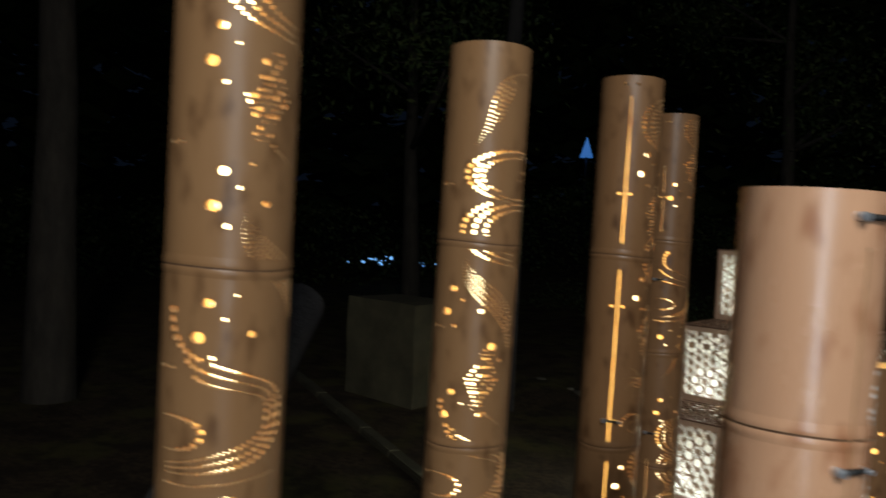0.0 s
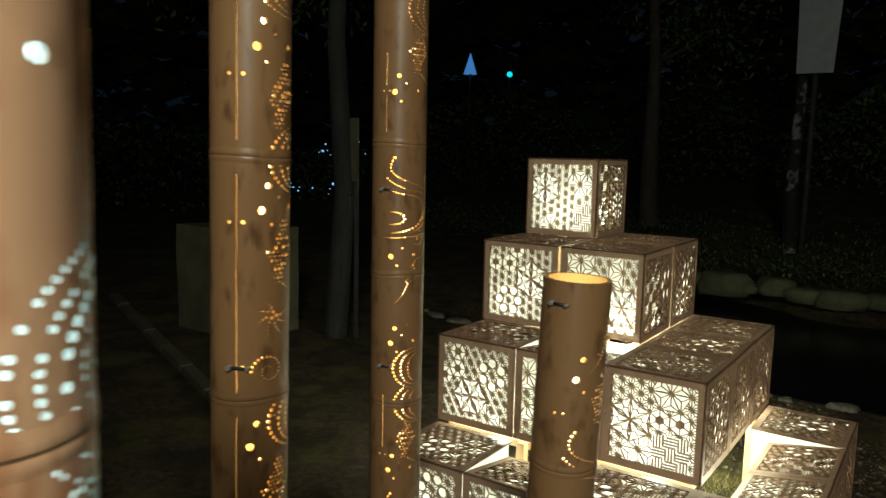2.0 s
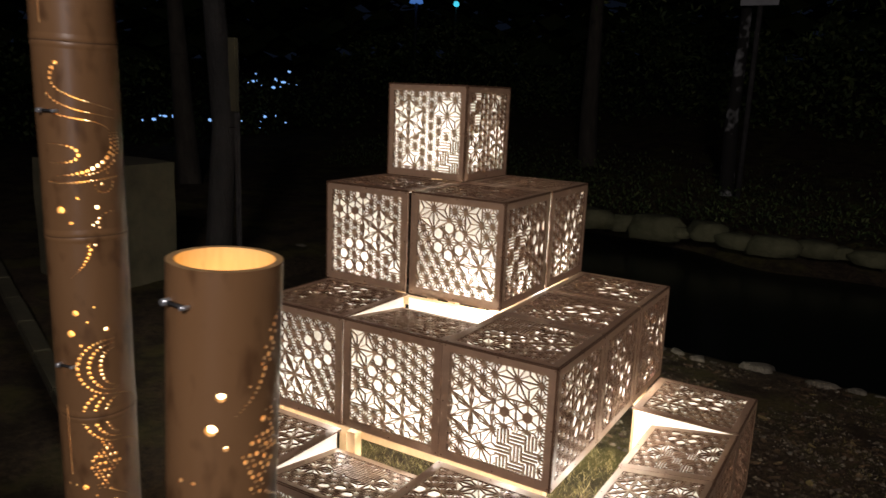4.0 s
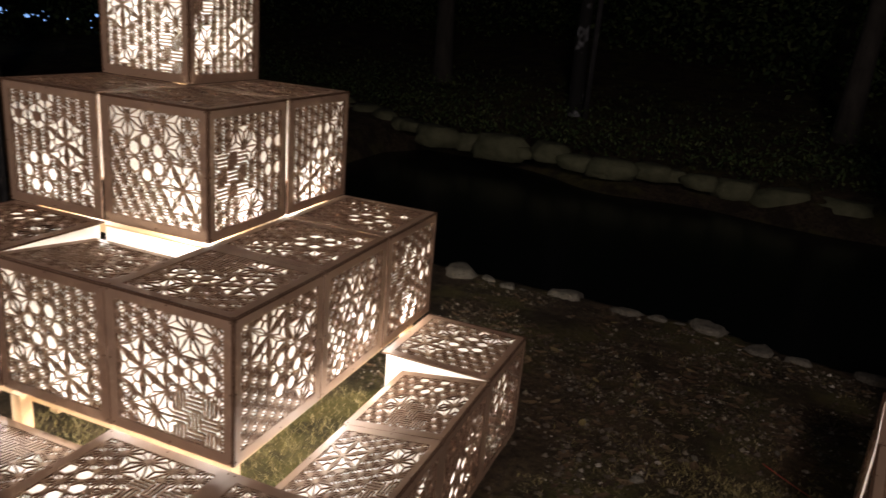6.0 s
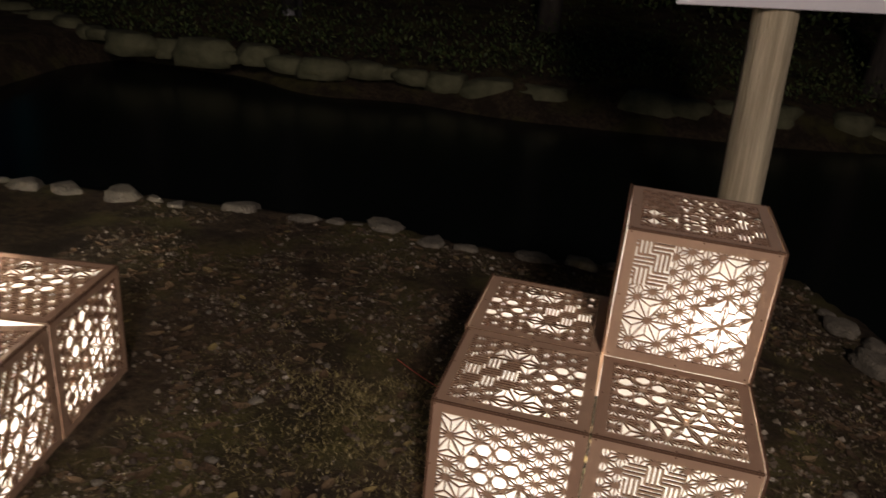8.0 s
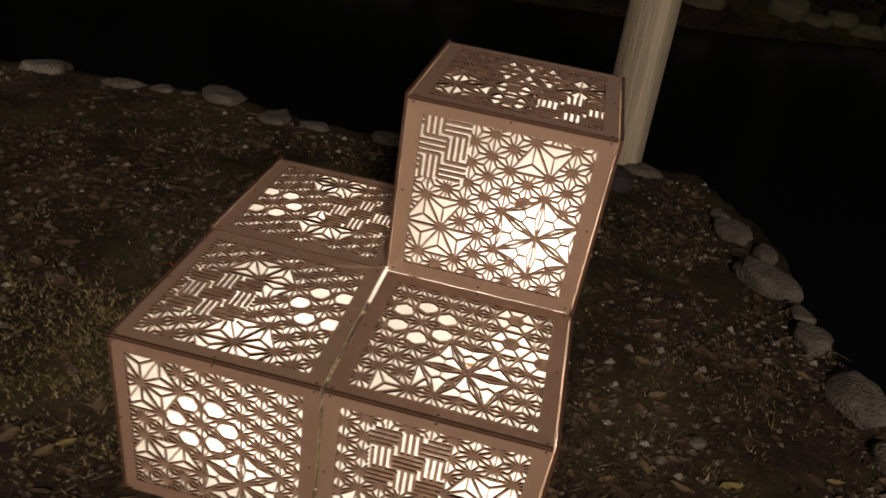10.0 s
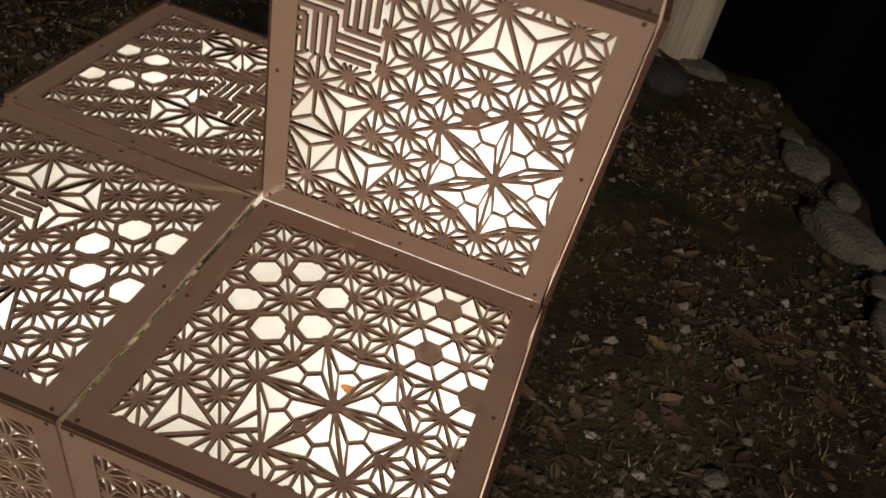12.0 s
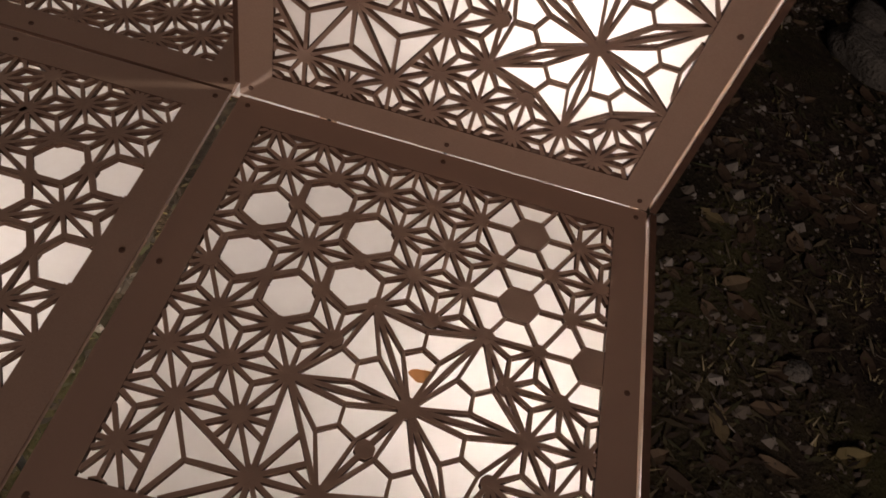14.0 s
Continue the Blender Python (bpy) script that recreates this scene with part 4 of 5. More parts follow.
def litter():
    """Grit, pebbles, twigs and dead leaves, each kind joined."""
    r = random.Random(21)

    def spot():
        while True:
            x, y = r.uniform(0.6, 3.6), r.uniform(-1.2, 1.40)
            inside = -0.02 < x < 1.22 and -1.22 < y < 0.02
            patch = noise.noise((x * 3.1, y * 3.1, 4.0)) + 0.6 * noise.noise((x * 9.0, y * 9.0, 8.0))
            if not inside and y < shore(x) - 0.1 and x < 3.5 and r.random() < 0.55 + 1.1 * patch:
                return x, y
    verts, faces = [], []
    for _ in range(17000):
        x, y = spot()
        q = r.uniform(0.002, 0.006) if r.random() < 0.84 else r.uniform(0.006, 0.015)
        z = height(x, y)
        n = len(verts)
        a = r.uniform(0, 6.3)
        for k in range(5):
            b = a + k * 1.2566
            verts.append((x + q * r.uniform(0.7, 1.2) * math.cos(b), y + q * r.uniform(0.6, 1.0) * math.sin(b), z - 0.001))
        verts.append((x + q * 0.2, y, z + q * r.uniform(0.5, 0.9)))
        faces += [(n + k, n + (k + 1) % 5, n + 5) for k in range(5)]
    me = bpy.data.meshes.new("gravel")
    me.from_pydata(verts, [], faces)
    me.materials.append(island_material("gravel", [(0.0, (0.045, 0.034, 0.024)), (0.6, (0.12, 0.095, 0.065)), (0.88, (0.21, 0.18, 0.125)), (1.0, (0.46, 0.42, 0.34))], 0.85))
    tagged(new("gravel", me), "scattered grit and small pebbles on the soil", "gravel", kind="stuff")
    verts, faces = [], []
    for _ in range(26000):
        x, y = spot()
        a, l, w = r.uniform(0, 6.3), 0.004 + 0.020 * r.random() ** 3, r.uniform(0.0006, 0.0035)
        z = height(x, y) + r.uniform(0.0005, 0.006)
        ca, sa, lift = math.cos(a), math.sin(a), r.uniform(-0.2, 0.5)
        n = len(verts)
        for u, v, h in ((-1, 0, 0), (-0.2, 1, 0.15), (1, 0, 0.3), (-0.1, -1, 0.05)):
            verts.append((x + l * u * ca - w * v * sa, y + l * u * sa + w * v * ca, z + abs(lift) * l * h))
        faces += [(n, n + 3, n + 2), (n, n + 2, n + 1)]
    me = bpy.data.meshes.new("leaf_litter")
    me.from_pydata(verts, [], faces)
    me.materials.append(island_material("dead_leaves", [(0.0, (0.03, 0.022, 0.014)), (0.5, (0.075, 0.05, 0.025)), (0.75, (0.07, 0.075, 0.025)), (0.95, (0.15, 0.115, 0.055)), (1.0, (0.28, 0.235, 0.14))], 0.8))
    tagged(new("leaf_litter", me), "dead leaves, straw and moss scraps", "leaf litter", kind="stuff")
    # broad dead leaves, curled
    verts, faces = [], []
    for _ in range(1500):
        x, y = spot()
        a, l = r.uniform(0, 6.3), r.uniform(0.010, 0.026)
        ca, sa, w, curl = math.cos(a), math.sin(a), l * r.uniform(0.35, 0.6), r.uniform(0.1, 0.5)
        z, n = height(x, y) + 0.002, len(verts)
        for k in range(5):
            u = -1 + 0.5 * k
            wide = w * (1 - u * u) ** 0.6 + 0.0004
            for v in (-1, 0, 1):
                verts.append((x + l * u * ca - wide * v * sa, y + l * u * sa + wide * v * ca, z + curl * l * (u * u * 0.5 + v * v * 0.35)))
        for k in range(4):
            for v in (0, 1):
                i = n + 3 * k + v
                faces.append((i, i + 1, i + 4, i + 3))
    me = bpy.data.meshes.new("dead_leaves")
    me.from_pydata(verts, [], faces)
    me.materials.append(island_material("brown_leaves", [(0.0, (0.05, 0.032, 0.018)), (0.6, (0.12, 0.075, 0.038)), (0.9, (0.20, 0.14, 0.075)), (1.0, (0.30, 0.24, 0.09))], 0.75))
    tagged(new("dead_leaves", me), "curled brown dead leaves on the soil", "leaves", kind="stuff")
    bm = bmesh.new()
    for _ in range(190):
        x, y = spot()
        a, l, q = r.uniform(0, 6.3), r.uniform(0.02, 0.07), r.uniform(0.0006, 0.0016)
        p = Vector((x, y, height(x, y) + 0.003))
        for k in range(3):
            e = p + Vector((math.cos(a), math.sin(a), r.uniform(-0.05, 0.12))) * l / 3
            rod(bm, p, e, q, q * 0.85, 5, False)
            p, a, q = e, a + r.uniform(-0.5, 0.5), q * 0.85
    tagged(new("twigs", mesh_of("twigs", bm, island_material("twig_bark", [(0.0, (0.06, 0.045, 0.03)), (0.7, (0.20, 0.16, 0.11)), (1.0, (0.45, 0.40, 0.30))], 0.8))), "thin dry twigs and straws on the soil", "twigs", kind="stuff")
    # grass tufts under and between the lantern boxes
    verts, faces = [], []
    for _ in range(12000):
        x, y = r.uniform(0.02, 1.19), -r.uniform(0.02, 1.19)
        a, l = r.uniform(0, 6.3), r.uniform(0.012, 0.035)
        z = height(x, y)
        n = len(verts)
        dx, dy = math.cos(a), math.sin(a)
        verts += [(x - dy * 0.0012, y + dx * 0.0012, z), (x + dy * 0.0012, y - dx * 0.0012, z), (x + dx * l * 0.7, y + dy * l * 0.7, z + l * 0.7)]
        faces.append((n, n + 1, n + 2))
    # moss and low weeds round the small pile, in tufts
    for _ in range(620):
        if r.random() < 0.55:
            x0, y0 = r.gauss(1.85, 0.20), r.gauss(-0.12, 0.20)
        else:
            x0, y0 = r.uniform(1.3, 3.3), r.uniform(-1.0, 1.1)
        if y0 > shore(x0) - 0.12 or (-0.02 < x0 < 1.24 and -1.24 < y0 < 0.02):
            continue
        for _ in range(r.randrange(6, 26)):
            x, y = x0 + r.gauss(0, 0.018), y0 + r.gauss(0, 0.018)
            a, l = r.uniform(0, 6.3), r.uniform(0.006, 0.020)
            z, n = height(x, y) - 0.001, len(verts)
            dx, dy = math.cos(a), math.sin(a)
            verts += [(x - dy * 0.0016, y + dx * 0.0016, z), (x + dy * 0.0016, y - dx * 0.0016, z), (x + dx * l * 0.8, y + dy * l * 0.8, z + l * r.uniform(0.3, 0.8))]
            faces.append((n, n + 1, n + 2))
    me = bpy.data.meshes.new("grass")
    me.from_pydata(verts, [], faces)
    me.materials.append(island_material("grass_blades", [(0.0, (0.13, 0.11, 0.03)), (0.6, (0.28, 0.23, 0.085)), (1.0, (0.48, 0.40, 0.21))], 0.7))
    tagged(new("grass", me), "short grass, moss and weeds round the lanterns", "grass", kind="stuff")


litter()


def pebbles():
    r = random.Random(31)
    for x, y, q in ((1.583, -0.078, 0.022), (1.715, 0.126, 0.013), (1.554, -0.31, 0.018), (1.94, 0.30, 0.012), (1.42, -0.05, 0.012), (1.35, -0.42, 0.015), (1.30, 0.35, 0.013), (2.90, -0.35, 0.016), (3.02, -0.15, 0.022), (2.98, -0.55, 0.014), (1.20, 0.45, 0.011), (1.75, -0.42, 0.013)):
        ob = new("pebble", mesh_of("pebble", stone_mesh(r.random() * 30, q, q * 0.75, q * 0.55, 2), STONE))
        ob.matrix_basis = pose(x, y, height(x, y) + q * 0.22, 0, 0, r.uniform(0, 180))
        tagged(ob, "smooth pale pebble lying on the soil", "pebble", "pebbles on the soil")


pebbles()


def sign_post():
    x, y, z0 = 3.190, 1.462, -0.26
    root = thing("sign_post", pose(x, y, z0, -0.9, -2.4, 0), "weathered round timber post carrying a white notice board", "sign")
    bm = bmesh.new()
    n, rings = 18, []
    for k in range(15):
        z = -0.25 + 2.45 * k / 14
        rings.append([bm.verts.new(((0.090 - 0.003 * z + 0.004 * noise.noise((math.cos(a) * 2, math.sin(a) * 2, z * 1.5))) * math.cos(a), (0.090 - 0.003 * z + 0.004 * noise.noise((math.cos(a) * 2, math.sin(a) * 2, z * 1.5 + 5))) * math.sin(a), z)) for a in (2 * math.pi * i / n for i in range(n))])
    for lo, hi in zip(rings, rings[1:]):
        for i in range(n):
            f = bm.faces.new((lo[i], lo[(i + 1) % n], hi[(i + 1) % n], hi[i]))
            f.smooth = True
    bm.faces.new(rings[-1])
    part("post", bm, TIMBER, root)
    bm = bmesh.new()
    box(bm, -0.405, -0.112, 1.222, 0.42, -0.092, 1.92)
    bmesh.ops.bevel(bm, geom=bm.edges[:], offset=0.003, segments=1, affect="EDGES")
    board = part("board", bm, WHITE, root, "white painted notice board with faint print")
    r = random.Random(3)
    for k in range(9):
        bm = bmesh.new()
        z = 1.285 + 0.058 * k
        box(bm, -0.35, -0.1142, z, -0.35 + r.uniform(0.35, 0.68), -0.1125, z + 0.010)
        part("print_line", bm, INK, board)
    bm = bmesh.new()
    bmesh.ops.create_icosphere(bm, subdivisions=3, radius=0.068)
    for v in bm.verts:
        v.co = v.co * (1 + 0.2 * noise.noise(v.co * 9)) * 1.0
        v.co.z *= 0.6
    ob = new("root_stone", mesh_of("root_stone", bm, DARK_BARK))
    ob.matrix_basis = pose(3.10, 1.16, height(3.10, 1.16) + 0.01)
    tagged(ob, "dark rounded stone at the foot of the post", "stone")


sign_post()


# ---- surroundings in the dark ----
def tree(x, y, r0, top, seed, leaves, label, spread=1.3, crown_from=2, leaf=0.05, bark=None):
    r = random.Random(seed)
    z0 = height(x, y)
    root = thing("tree", pose(x, y, z0 - 0.05), label, "tree", "garden trees")
    bm = bmesh.new()
    tips = []
    p, q = Vector((0, 0, 0)), r0
    for k in range(6):
        n = p + Vector((r.uniform(-0.05, 0.05), r.uniform(-0.05, 0.05), top / 6))
        rod(bm, p, n, q, q * 0.84, 12, k == 5)
        p, q = n, q * 0.84
        if k >= crown_from:
            for _ in range(2):
                a = r.uniform(0, 6.3)
                e = p + Vector((math.cos(a), math.sin(a), r.uniform(0.2, 0.8))) * spread * r.uniform(0.4, 0.8)
                rod(bm, p, e, q * 0.45, q * 0.18, 7)
                tips.append(e)
                for _ in range(2):
                    f = e + Vector((r.uniform(-1, 1), r.uniform(-1, 1), r.uniform(-0.3, 0.7))) * spread * 0.35
                    rod(bm, e, f, q * 0.17, q * 0.06, 5)
                    tips.append(f)
    tips.append(p)
    part("trunk", bm, bark or BARK, root)
    verts, faces = [], []
    for _ in range(leaves):
        c = r.choice(tips) + Vector((r.gauss(0, 1), r.gauss(0, 1), r.gauss(0, 0.7))) * spread * 0.24
        a, b = Vector((r.gauss(0, 1), r.gauss(0, 1), r.gauss(0, 1))).normalized(), Vector((r.gauss(0, 1), r.gauss(0, 1), r.gauss(0, 1))).normalized()
        l = leaf * r.uniform(0.6, 1.3)
        n = len(verts)
        verts += [tuple(c - a * l), tuple(c + b * l * 0.4), tuple(c + a * l), tuple(c - b * l * 0.4)]
        faces += [(n, n + 1, n + 2), (n, n + 2, n + 3)]
    me = bpy.data.meshes.new("crown")
    me.from_pydata(verts, [], faces)
    me.materials.append(LEAVES)
    part("crown", me, None, root)


LEAVES = island_material("foliage", [(0.0, (0.025, 0.055, 0.014)), (0.6, (0.06, 0.105, 0.026)), (1.0, (0.12, 0.15, 0.045))], 0.65)
tree(-0.10, 6.38, 0.085, 4.8, 1, 1500, "slim tree with a mottled pale trunk on the far bank", 0.8, 4, 0.05, MOTTLED)
tree(-1.95, 0.69, 0.083, 6.0, 2, 3500, "straight dark tree trunk beside the squat concrete block", 1.4, 4, 0.05, BLACK_BARK)
tree(-3.9, -1.55, 0.17, 6.0, 3, 3500, "thick grey tree trunk in the dark garden", 1.6, 4)
tree(-5.6, 3.6, 0.14, 4.5, 4, 4000, "dark leafy tree behind the lawn", 1.9)
tree(2.6, 6.6, 0.13, 4.5, 5, 4500, "dark leafy tree on the far bank", 1.9)
tree(5.6, 5.6, 0.14, 4.2, 6, 4000, "dark leafy tree on the far bank", 1.8)
tree(-2.2, 7.6, 0.14, 4.6, 7, 4500, "dark leafy tree on the far bank", 1.9)


def leaning_trunk():
    """A sawn-off trunk leaning across the edge of the path."""
    a, b = Vector((-0.06, -2.47, 1.07)), Vector((0.14, -2.73, 0.93))
    way = (b - a).normalized()
    foot = a + way * ((a.z + 0.06) / -way.z)
    root = thing("leaning_trunk", pose(foot.x, foot.y, 0), "leaning grey sawn-off tree trunk beside the path", "tree trunk")
    side = way.cross(Vector((0, 0, 1))).normalized()
    up = side.cross(way)
    bm = bmesh.new()
    n, rings = 18, []
    for k in range(28):
        p = a.lerp(foot, k / 27) - Vector((foot.x, foot.y, 0))
        ring = []
        for i in range(n):
            c = 2 * math.pi * i / n
            q = 0.056 + 0.016 * k / 27 + 0.008 * noise.noise((math.cos(c) * 2, math.sin(c) * 2, k * 0.5)) + 0.003 * noise.noise((math.cos(c) * 7, math.sin(c) * 7, k * 0.9))
            ring.append(bm.verts.new(p + side * q * math.cos(c) + up * q * math.sin(c)))
        rings.append(ring)
    for lo, hi in zip(rings, rings[1:]):
        for i in range(n):
            f = bm.faces.new((lo[i], lo[(i + 1) % n], hi[(i + 1) % n], hi[i]))
            f.smooth = True
    part("trunk", bm, DARK_BARK, root)
    bm = bmesh.new()
    rod(bm, a - way * 0.004 - Vector((foot.x, foot.y, 0)), a + way * 0.01 - Vector((foot.x, foot.y, 0)), 0.052, 0.054, 18)
    part("sawn_end", bm, BARK, root, "pale sawn wood face")


leaning_trunk()


def undergrowth():
    r = random.Random(77)
    verts, faces = [], []
    for _ in range(16000):
        x = r.uniform(-6, 7)
        y = far_shore(x) + abs(r.gauss(0, 1)) * 1.1
        z = height(x, y) + abs(r.gauss(0, 0.16)) * (0.5 + 0.9 * abs(noise.noise((x * 0.9, y * 0.9, 2.0))))
        a, b = Vector((r.gauss(0, 1), r.gauss(0, 1), r.gauss(0, 1) + 0.7)).normalized(), Vector((r.gauss(0, 1), r.gauss(0, 1), r.gauss(0, 0.5))).normalized()
        l = r.uniform(0.02, 0.06)
        c, n = Vector((x, y, z)), len(verts)
        verts += [tuple(c), tuple(c + a * l * 0.5 + b * l * 0.22), tuple(c + a * l), tuple(c + a * l * 0.5 - b * l * 0.22)]
        faces += [(n, n + 1, n + 2), (n, n + 2, n + 3)]
    me = bpy.data.meshes.new("undergrowth")
    me.from_pydata(verts, [], faces)
    me.materials.append(LEAVES)
    tagged(new("undergrowth", me), "low dark weeds and ground cover on the far bank", "undergrowth", kind="stuff")


undergrowth()


def far_woods():
    """The dark wall of trees round the garden, beyond the lights."""
    r = random.Random(77)
    verts, faces = [], []
    for _ in range(30000):
        a = r.uniform(math.radians(-10), math.radians(200))
        d = r.uniform(26, 33)
        x, y = 1.5 + d * math.cos(a), -2.0 + d * math.sin(a)
        top = 15 + 4.0 * noise.noise((a * 4.0, 1.0, 0.0)) + 2.0 * noise.noise((a * 13.0, 5.0, 0.0))
        z = r.uniform(-0.5, top)
        q, b, c = r.uniform(0.45, 0.95), r.uniform(0, 6.3), r.uniform(-1.2, 1.2)
        u = Vector((math.cos(b), math.sin(b), 0)) * q
        v = Vector((-math.sin(b) * math.cos(c), math.cos(b) * math.cos(c), math.sin(c))) * q * 0.6
        n, p = len(verts), Vector((x, y, z))
        verts += [tuple(p - u), tuple(p - v), tuple(p + u), tuple(p + v)]
        faces.append((n, n + 1, n + 2, n + 3))
    me = bpy.data.meshes.new("far_woods")
    me.from_pydata(verts, [], faces)
    me.materials.append(LEAVES)
    tagged(new("far_woods", me), "dark leafy woods closing the garden behind", "woods", kind="stuff")


far_woods()


def hedge():
    r = random.Random(78)
    verts, faces = [], []
    for _ in range(26000):
        u = r.random()
        x, y = -14 + 26 * u, 9.5 + 3.2 * math.sin(u * 5) - 9.0 * smooth(0.35, 0.0, u)
        top = 1.5 + 1.1 * noise.noise((x * 0.5, 3.0, 0.0)) + 0.5 * noise.noise((x * 1.7, 5.0, 0.0))
        y += r.gauss(0, 0.45)
        z = height(x, y) + r.uniform(0, 1) ** 0.8 * max(0.5, top)
        a, b = Vector((r.gauss(0, 1), r.gauss(0, 1), r.gauss(0, 1))).normalized(), Vector((r.gauss(0, 1), r.gauss(0, 1), r.gauss(0, 1))).normalized()
        l = r.uniform(0.05, 0.13)
        c, n = Vector((x, y, z)), len(verts)
        verts += [tuple(c), tuple(c + a * l * 0.5 + b * l * 0.3), tuple(c + a * l), tuple(c + a * l * 0.5 - b * l * 0.3)]
        faces += [(n, n + 1, n + 2), (n, n + 2, n + 3)]
    me = bpy.data.meshes.new("shrubs")
    me.from_pydata(verts, [], faces)
    me.materials.append(LEAVES)
    tagged(new("shrubs", me), "dark ragged shrubs closing off the garden", "shrubs", kind="stuff")


hedge()


def low_wall():
    bm = bmesh.new()
    box(bm, -2.95, 0.19, -0.1, -2.26, 0.66, 0.715)
    bmesh.ops.subdivide_edges(bm, edges=bm.edges[:], cuts=6, use_grid_fill=True)
    for v in bm.verts:
        v.co += Vector((noise.noise(v.co * 3), noise.noise(v.co * 3 + Vector((9, 0, 0))), noise.noise(v.co * 3 + Vector((0, 9, 0))))) * 0.012
    ob = new("low_wall", mesh_of("low_wall", bm, CONCRETE))
    tagged(ob, "squat yellowish concrete block at the edge of the lawn", "wall")
    bm = bmesh.new()
    box(bm, -0.027, -0.02, 1.05, 0.027, 0.005, 1.46)
    root = thing("marker_board", pose(-1.83, 0.75, height(-1.83, 0.75)), "narrow grey marker board on a thin stake", "sign")
    part("board", bm, CONCRETE, root)
    bm = bmesh.new()
    box(bm, -0.012, 0.006, -0.1, 0.012, 0.025, 1.44)
    part("stake", bm, DARK_BARK, root)


low_wall()


def path_kerb():
    a, b = Vector((-0.70, -1.00, 0)), Vector((-4.2, 0.48, 0))
    root = thing("path_kerb", pose(0, 0, 0), "pale concrete kerb along the garden path", "kerb", kind="structure")
    n = 8
    turn = math.degrees(math.atan2(b.y - a.y, b.x - a.x))
    for k in range(n):
        p = a.lerp(b, (k + 0.5) / n)
        l = (b - a).length / n / 2 - 0.004
        bm = bmesh.new()
        box(bm, -l, -0.04, -0.05, l, 0.04, 0.035)
        bmesh.ops.bevel(bm, geom=bm.edges[:], offset=0.008, segments=2, affect="EDGES")
        part("kerb_stone", bm, CONCRETE, root, "", pose(p.x, p.y, height(p.x, p.y), 0, 0, turn))


path_kerb()


def roofed_sign():
    """A white board with a little gabled roof, high on a stake beside the slim tree."""
    x, y = 0.04, 6.22
    z0 = height(x, y)
    root = thing("roofed_sign", pose(x, y, z0, 0, 0, 0), "faded pale gabled sign board on a tall stake", "sign")
    bm = bmesh.new()
    rod(bm, (0, 0.05, -0.1), (0, 0.05, 2.5 - z0), 0.03, 0.028, 8)
    part("stake", bm, DARK_BARK, root)
    bm = bmesh.new()
    lo, hi = 2.19 - z0, 3.00 - z0
    front = [bm.verts.new(p) for p in ((-0.19, 0, lo), (0.18, 0, lo), (0.22, 0, hi), (-0.21, 0, hi))]
    back = [bm.verts.new((v.co.x, 0.03, v.co.z)) for v in front]
    bm.faces.new(front)
    bm.faces.new(back[::-1])
    for k in range(4):
        j = (k + 1) % 4
        bm.faces.new((front[k], back[k], back[j], front[j]))
    part("board", bm, GREYBOARD, root)
    bm = bmesh.new()
    tri = [bm.verts.new(p) for p in ((-0.26, -0.03, hi + 0.003), (0.27, -0.03, hi + 0.003), (0.0, -0.03, hi + 0.16))]
    rear = [bm.verts.new((v.co.x, 0.07, v.co.z)) for v in tri]
    bm.faces.new(tri)
    bm.faces.new(rear[::-1])
    for k in range(3):
        j = (k + 1) % 3
        bm.faces.new((tri[k], rear[k], rear[j], tri[j]))
    part("roof", bm, GREYBOARD, root)


roofed_sign()


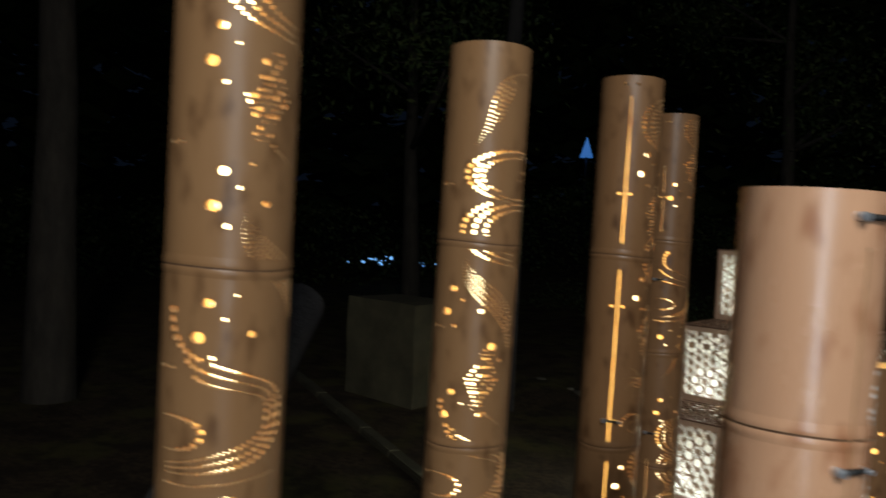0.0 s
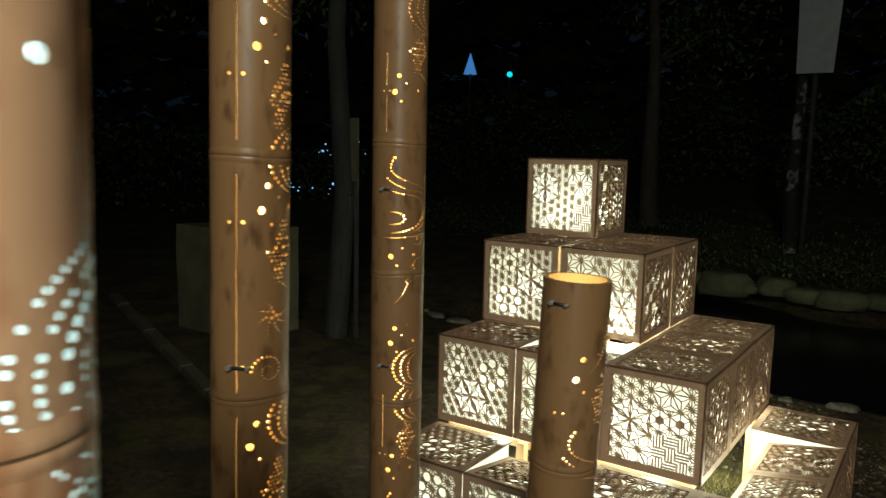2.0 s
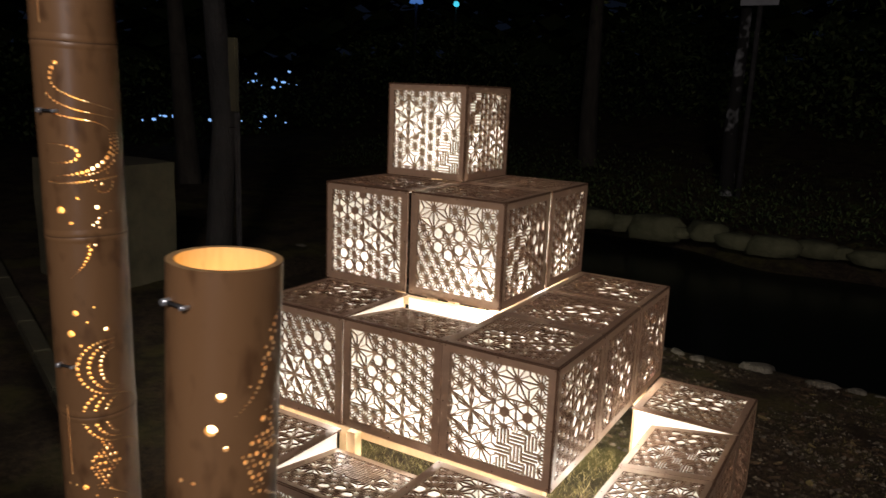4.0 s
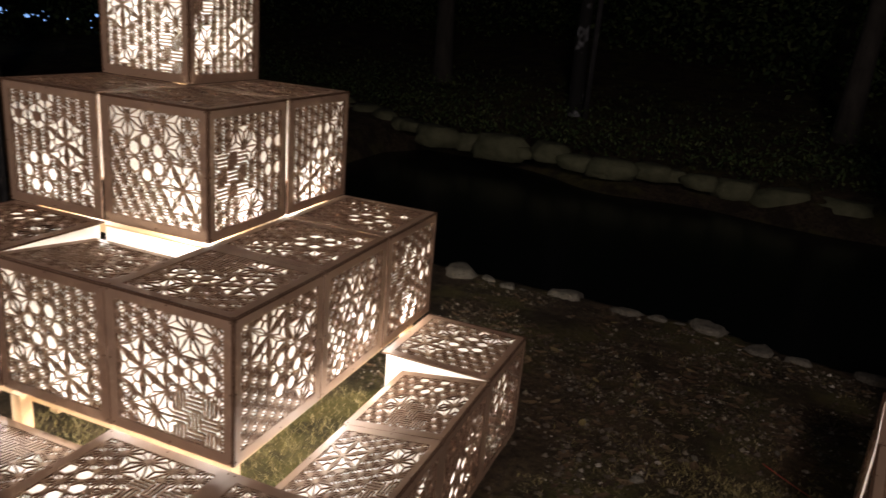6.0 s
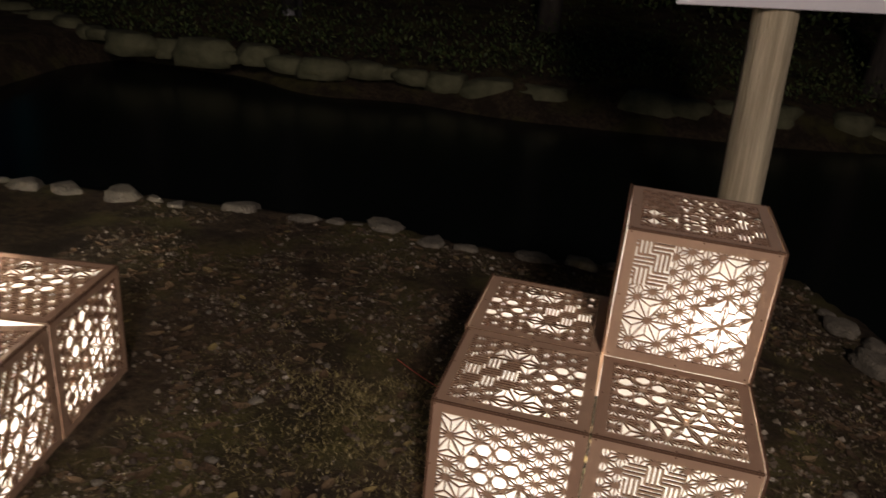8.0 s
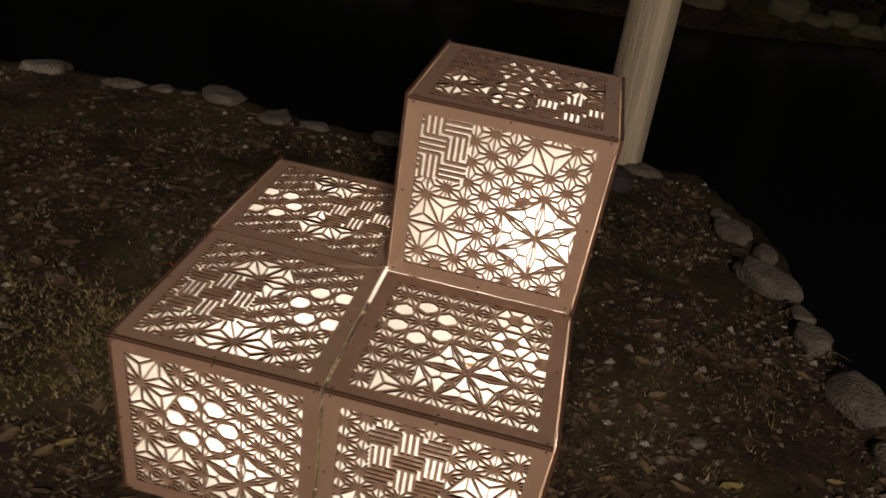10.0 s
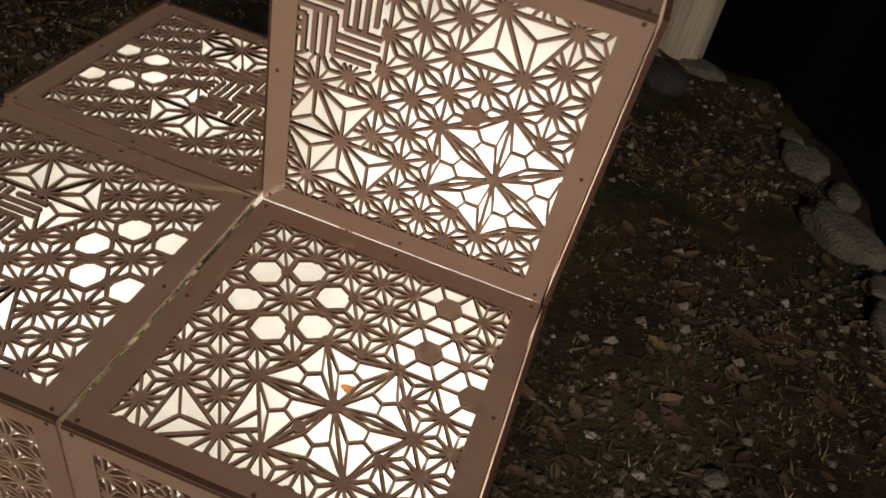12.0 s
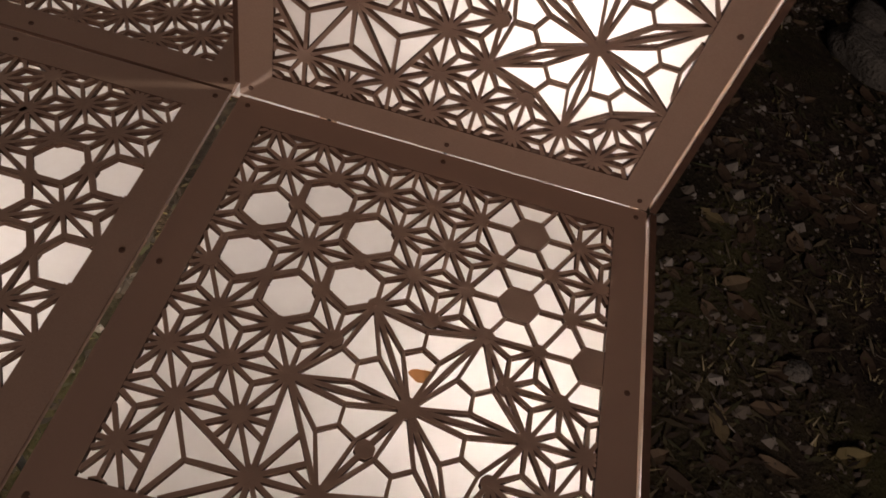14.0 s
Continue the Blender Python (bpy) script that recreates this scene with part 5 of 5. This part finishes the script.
def far_lights():
    """Blue festive lights far off among the trees."""
    r = random.Random(9)

    def beads(name, spots, mat, label):
        bm = bmesh.new()
        for c, q in spots:
            m = Matrix.Translation(c) @ Matrix.Diagonal((q * r.uniform(0.8, 2.2), q, q * r.uniform(0.6, 1.2), 1))
            bmesh.ops.create_icosphere(bm, subdivisions=1, radius=1.0, matrix=m)
        tagged(new(name, mesh_of(name, bm, mat)), label, "lights", kind="stuff")

    eye = Vector((1.6, -2.1, 1.17))
    spots = []
    for az, el, n, wide, tall in ((-0.715, 0.002, 9, 0.02, 0.008), (-0.742, -0.045, 20, 0.05, 0.004), (-0.688, 0.000, 5, 0.012, 0.01), (-0.80, -0.044, 7, 0.03, 0.003)):
        for _ in range(n):
            dx = az + r.uniform(-wide, wide)
            spots.append((eye + Vector((dx, math.sqrt(1 - dx * dx), el + r.gauss(0, tall))) * r.uniform(13, 15), r.choice((0.010, 0.015, 0.02, 0.035))))
    beads("festoon_lights", spots, PALE, "small cold-blue festoon lights among far trees")
    base = Vector((1.389, -3.06, 1.232)) + Vector((-0.531, 0.839, 0.1165)) * 22
    root = thing("light_cone", Matrix.Translation((base.x, base.y, height(base.x, base.y))), "blue illuminated cone on a dark mast", "light cone")
    h = base.z - height(base.x, base.y)
    bm = bmesh.new()
    rod(bm, (0, 0, 0), (0, 0, h - 0.31), 0.05, 0.04, 8)
    part("mast", bm, BLACK, root)
    bm = bmesh.new()
    rod(bm, (0, 0, h - 0.31), (0, 0, h + 0.27), 0.19, 0.01, 12)
    part("cone", bm, BLUE, root, "glowing blue cone")
    p = Vector((1.389, -3.06, 1.232)) + Vector((-0.4878, 0.8669, 0.103)) * 20
    root = thing("mast_light", Matrix.Translation((p.x, p.y, height(p.x, p.y))), "small cyan lamp on a dark mast", "lamp")
    bm = bmesh.new()
    rod(bm, (0, 0, 0), (0, 0, p.z - height(p.x, p.y)), 0.04, 0.03, 8)
    part("mast", bm, BLACK, root)
    bm = bmesh.new()
    bmesh.ops.create_icosphere(bm, subdivisions=2, radius=0.075, matrix=Matrix.Translation((0, 0, p.z - height(p.x, p.y))))
    part("bulb", bm, CYAN, root, "glowing cyan bulb")


far_lights()


def cable(name, points, r, mat, label):
    """A round cable laid through a few points."""
    data = bpy.data.curves.new(name, "CURVE")
    data.dimensions, data.bevel_depth, data.bevel_resolution, data.resolution_u = "3D", r, 2, 8
    sp = data.splines.new("NURBS")
    sp.points.add(len(points) - 1)
    for p, c in zip(sp.points, points):
        p.co = (*c, 1)
    sp.use_endpoint_u = True
    sp.order_u = 4
    data.materials.append(mat)
    tagged(new(name, data), label, "cable")


cable("power_cable", [(0.36, -0.96, 0.05), (0.42, -0.99, 0.20), (0.48, -1.02, 0.24), (0.56, -1.06, 0.12), (0.66, -1.02, 0.015)], 0.0022, WHITE_WIRE, "thin white lamp cable under the open lantern top")
cable("red_cable", [(0.70, -0.93, 0.015), (0.90, -0.98, 0.02), (1.00, -0.80, 0.018), (0.97, -0.55, 0.02), (1.02, -0.3, 0.02)], 0.002, WIRE, "thin red lamp cable lying on the grass")
cable("red_cable", [(2.10, 0.02, 0.01), (1.98, 0.10, 0.012), (1.93, 0.17, 0.006), (1.90, 0.20, 0.004)], 0.0012, WIRE, "thin red cable running out from the small pile")


def leaf_scrap():
    """A dry leaf that fell through the tracery and lies on the paper."""
    bm = bmesh.new()
    rim = [bm.verts.new((0.0062 * math.cos(a) * (1 + 0.25 * math.sin(3 * a)), 0.0050 * math.sin(a) * (1 + 0.2 * math.cos(2 * a + 1)), 0.0006 + 0.0012 * abs(math.cos(a)))) for a in (2 * math.pi * i / 14 for i in range(14))]
    mid = bm.verts.new((0, 0, 0.0004))
    for i in range(14):
        bm.faces.new((mid, rim[i], rim[(i + 1) % 14])).smooth = True
    ob = new("leaf_scrap", mesh_of("leaf_scrap", bm, paper_material("dry_leaf", (0.55, 0.25, 0.09), (0.72, 0.40, 0.18))))
    ob.matrix_basis = FO @ pose(1.5 * B + 0.0215, 0.5 * B - 0.0225, B - 0.0082, 0, 0, 20)
    tagged(ob, "brown dry leaf scrap lying on the lantern's paper", "leaf")


leaf_scrap()
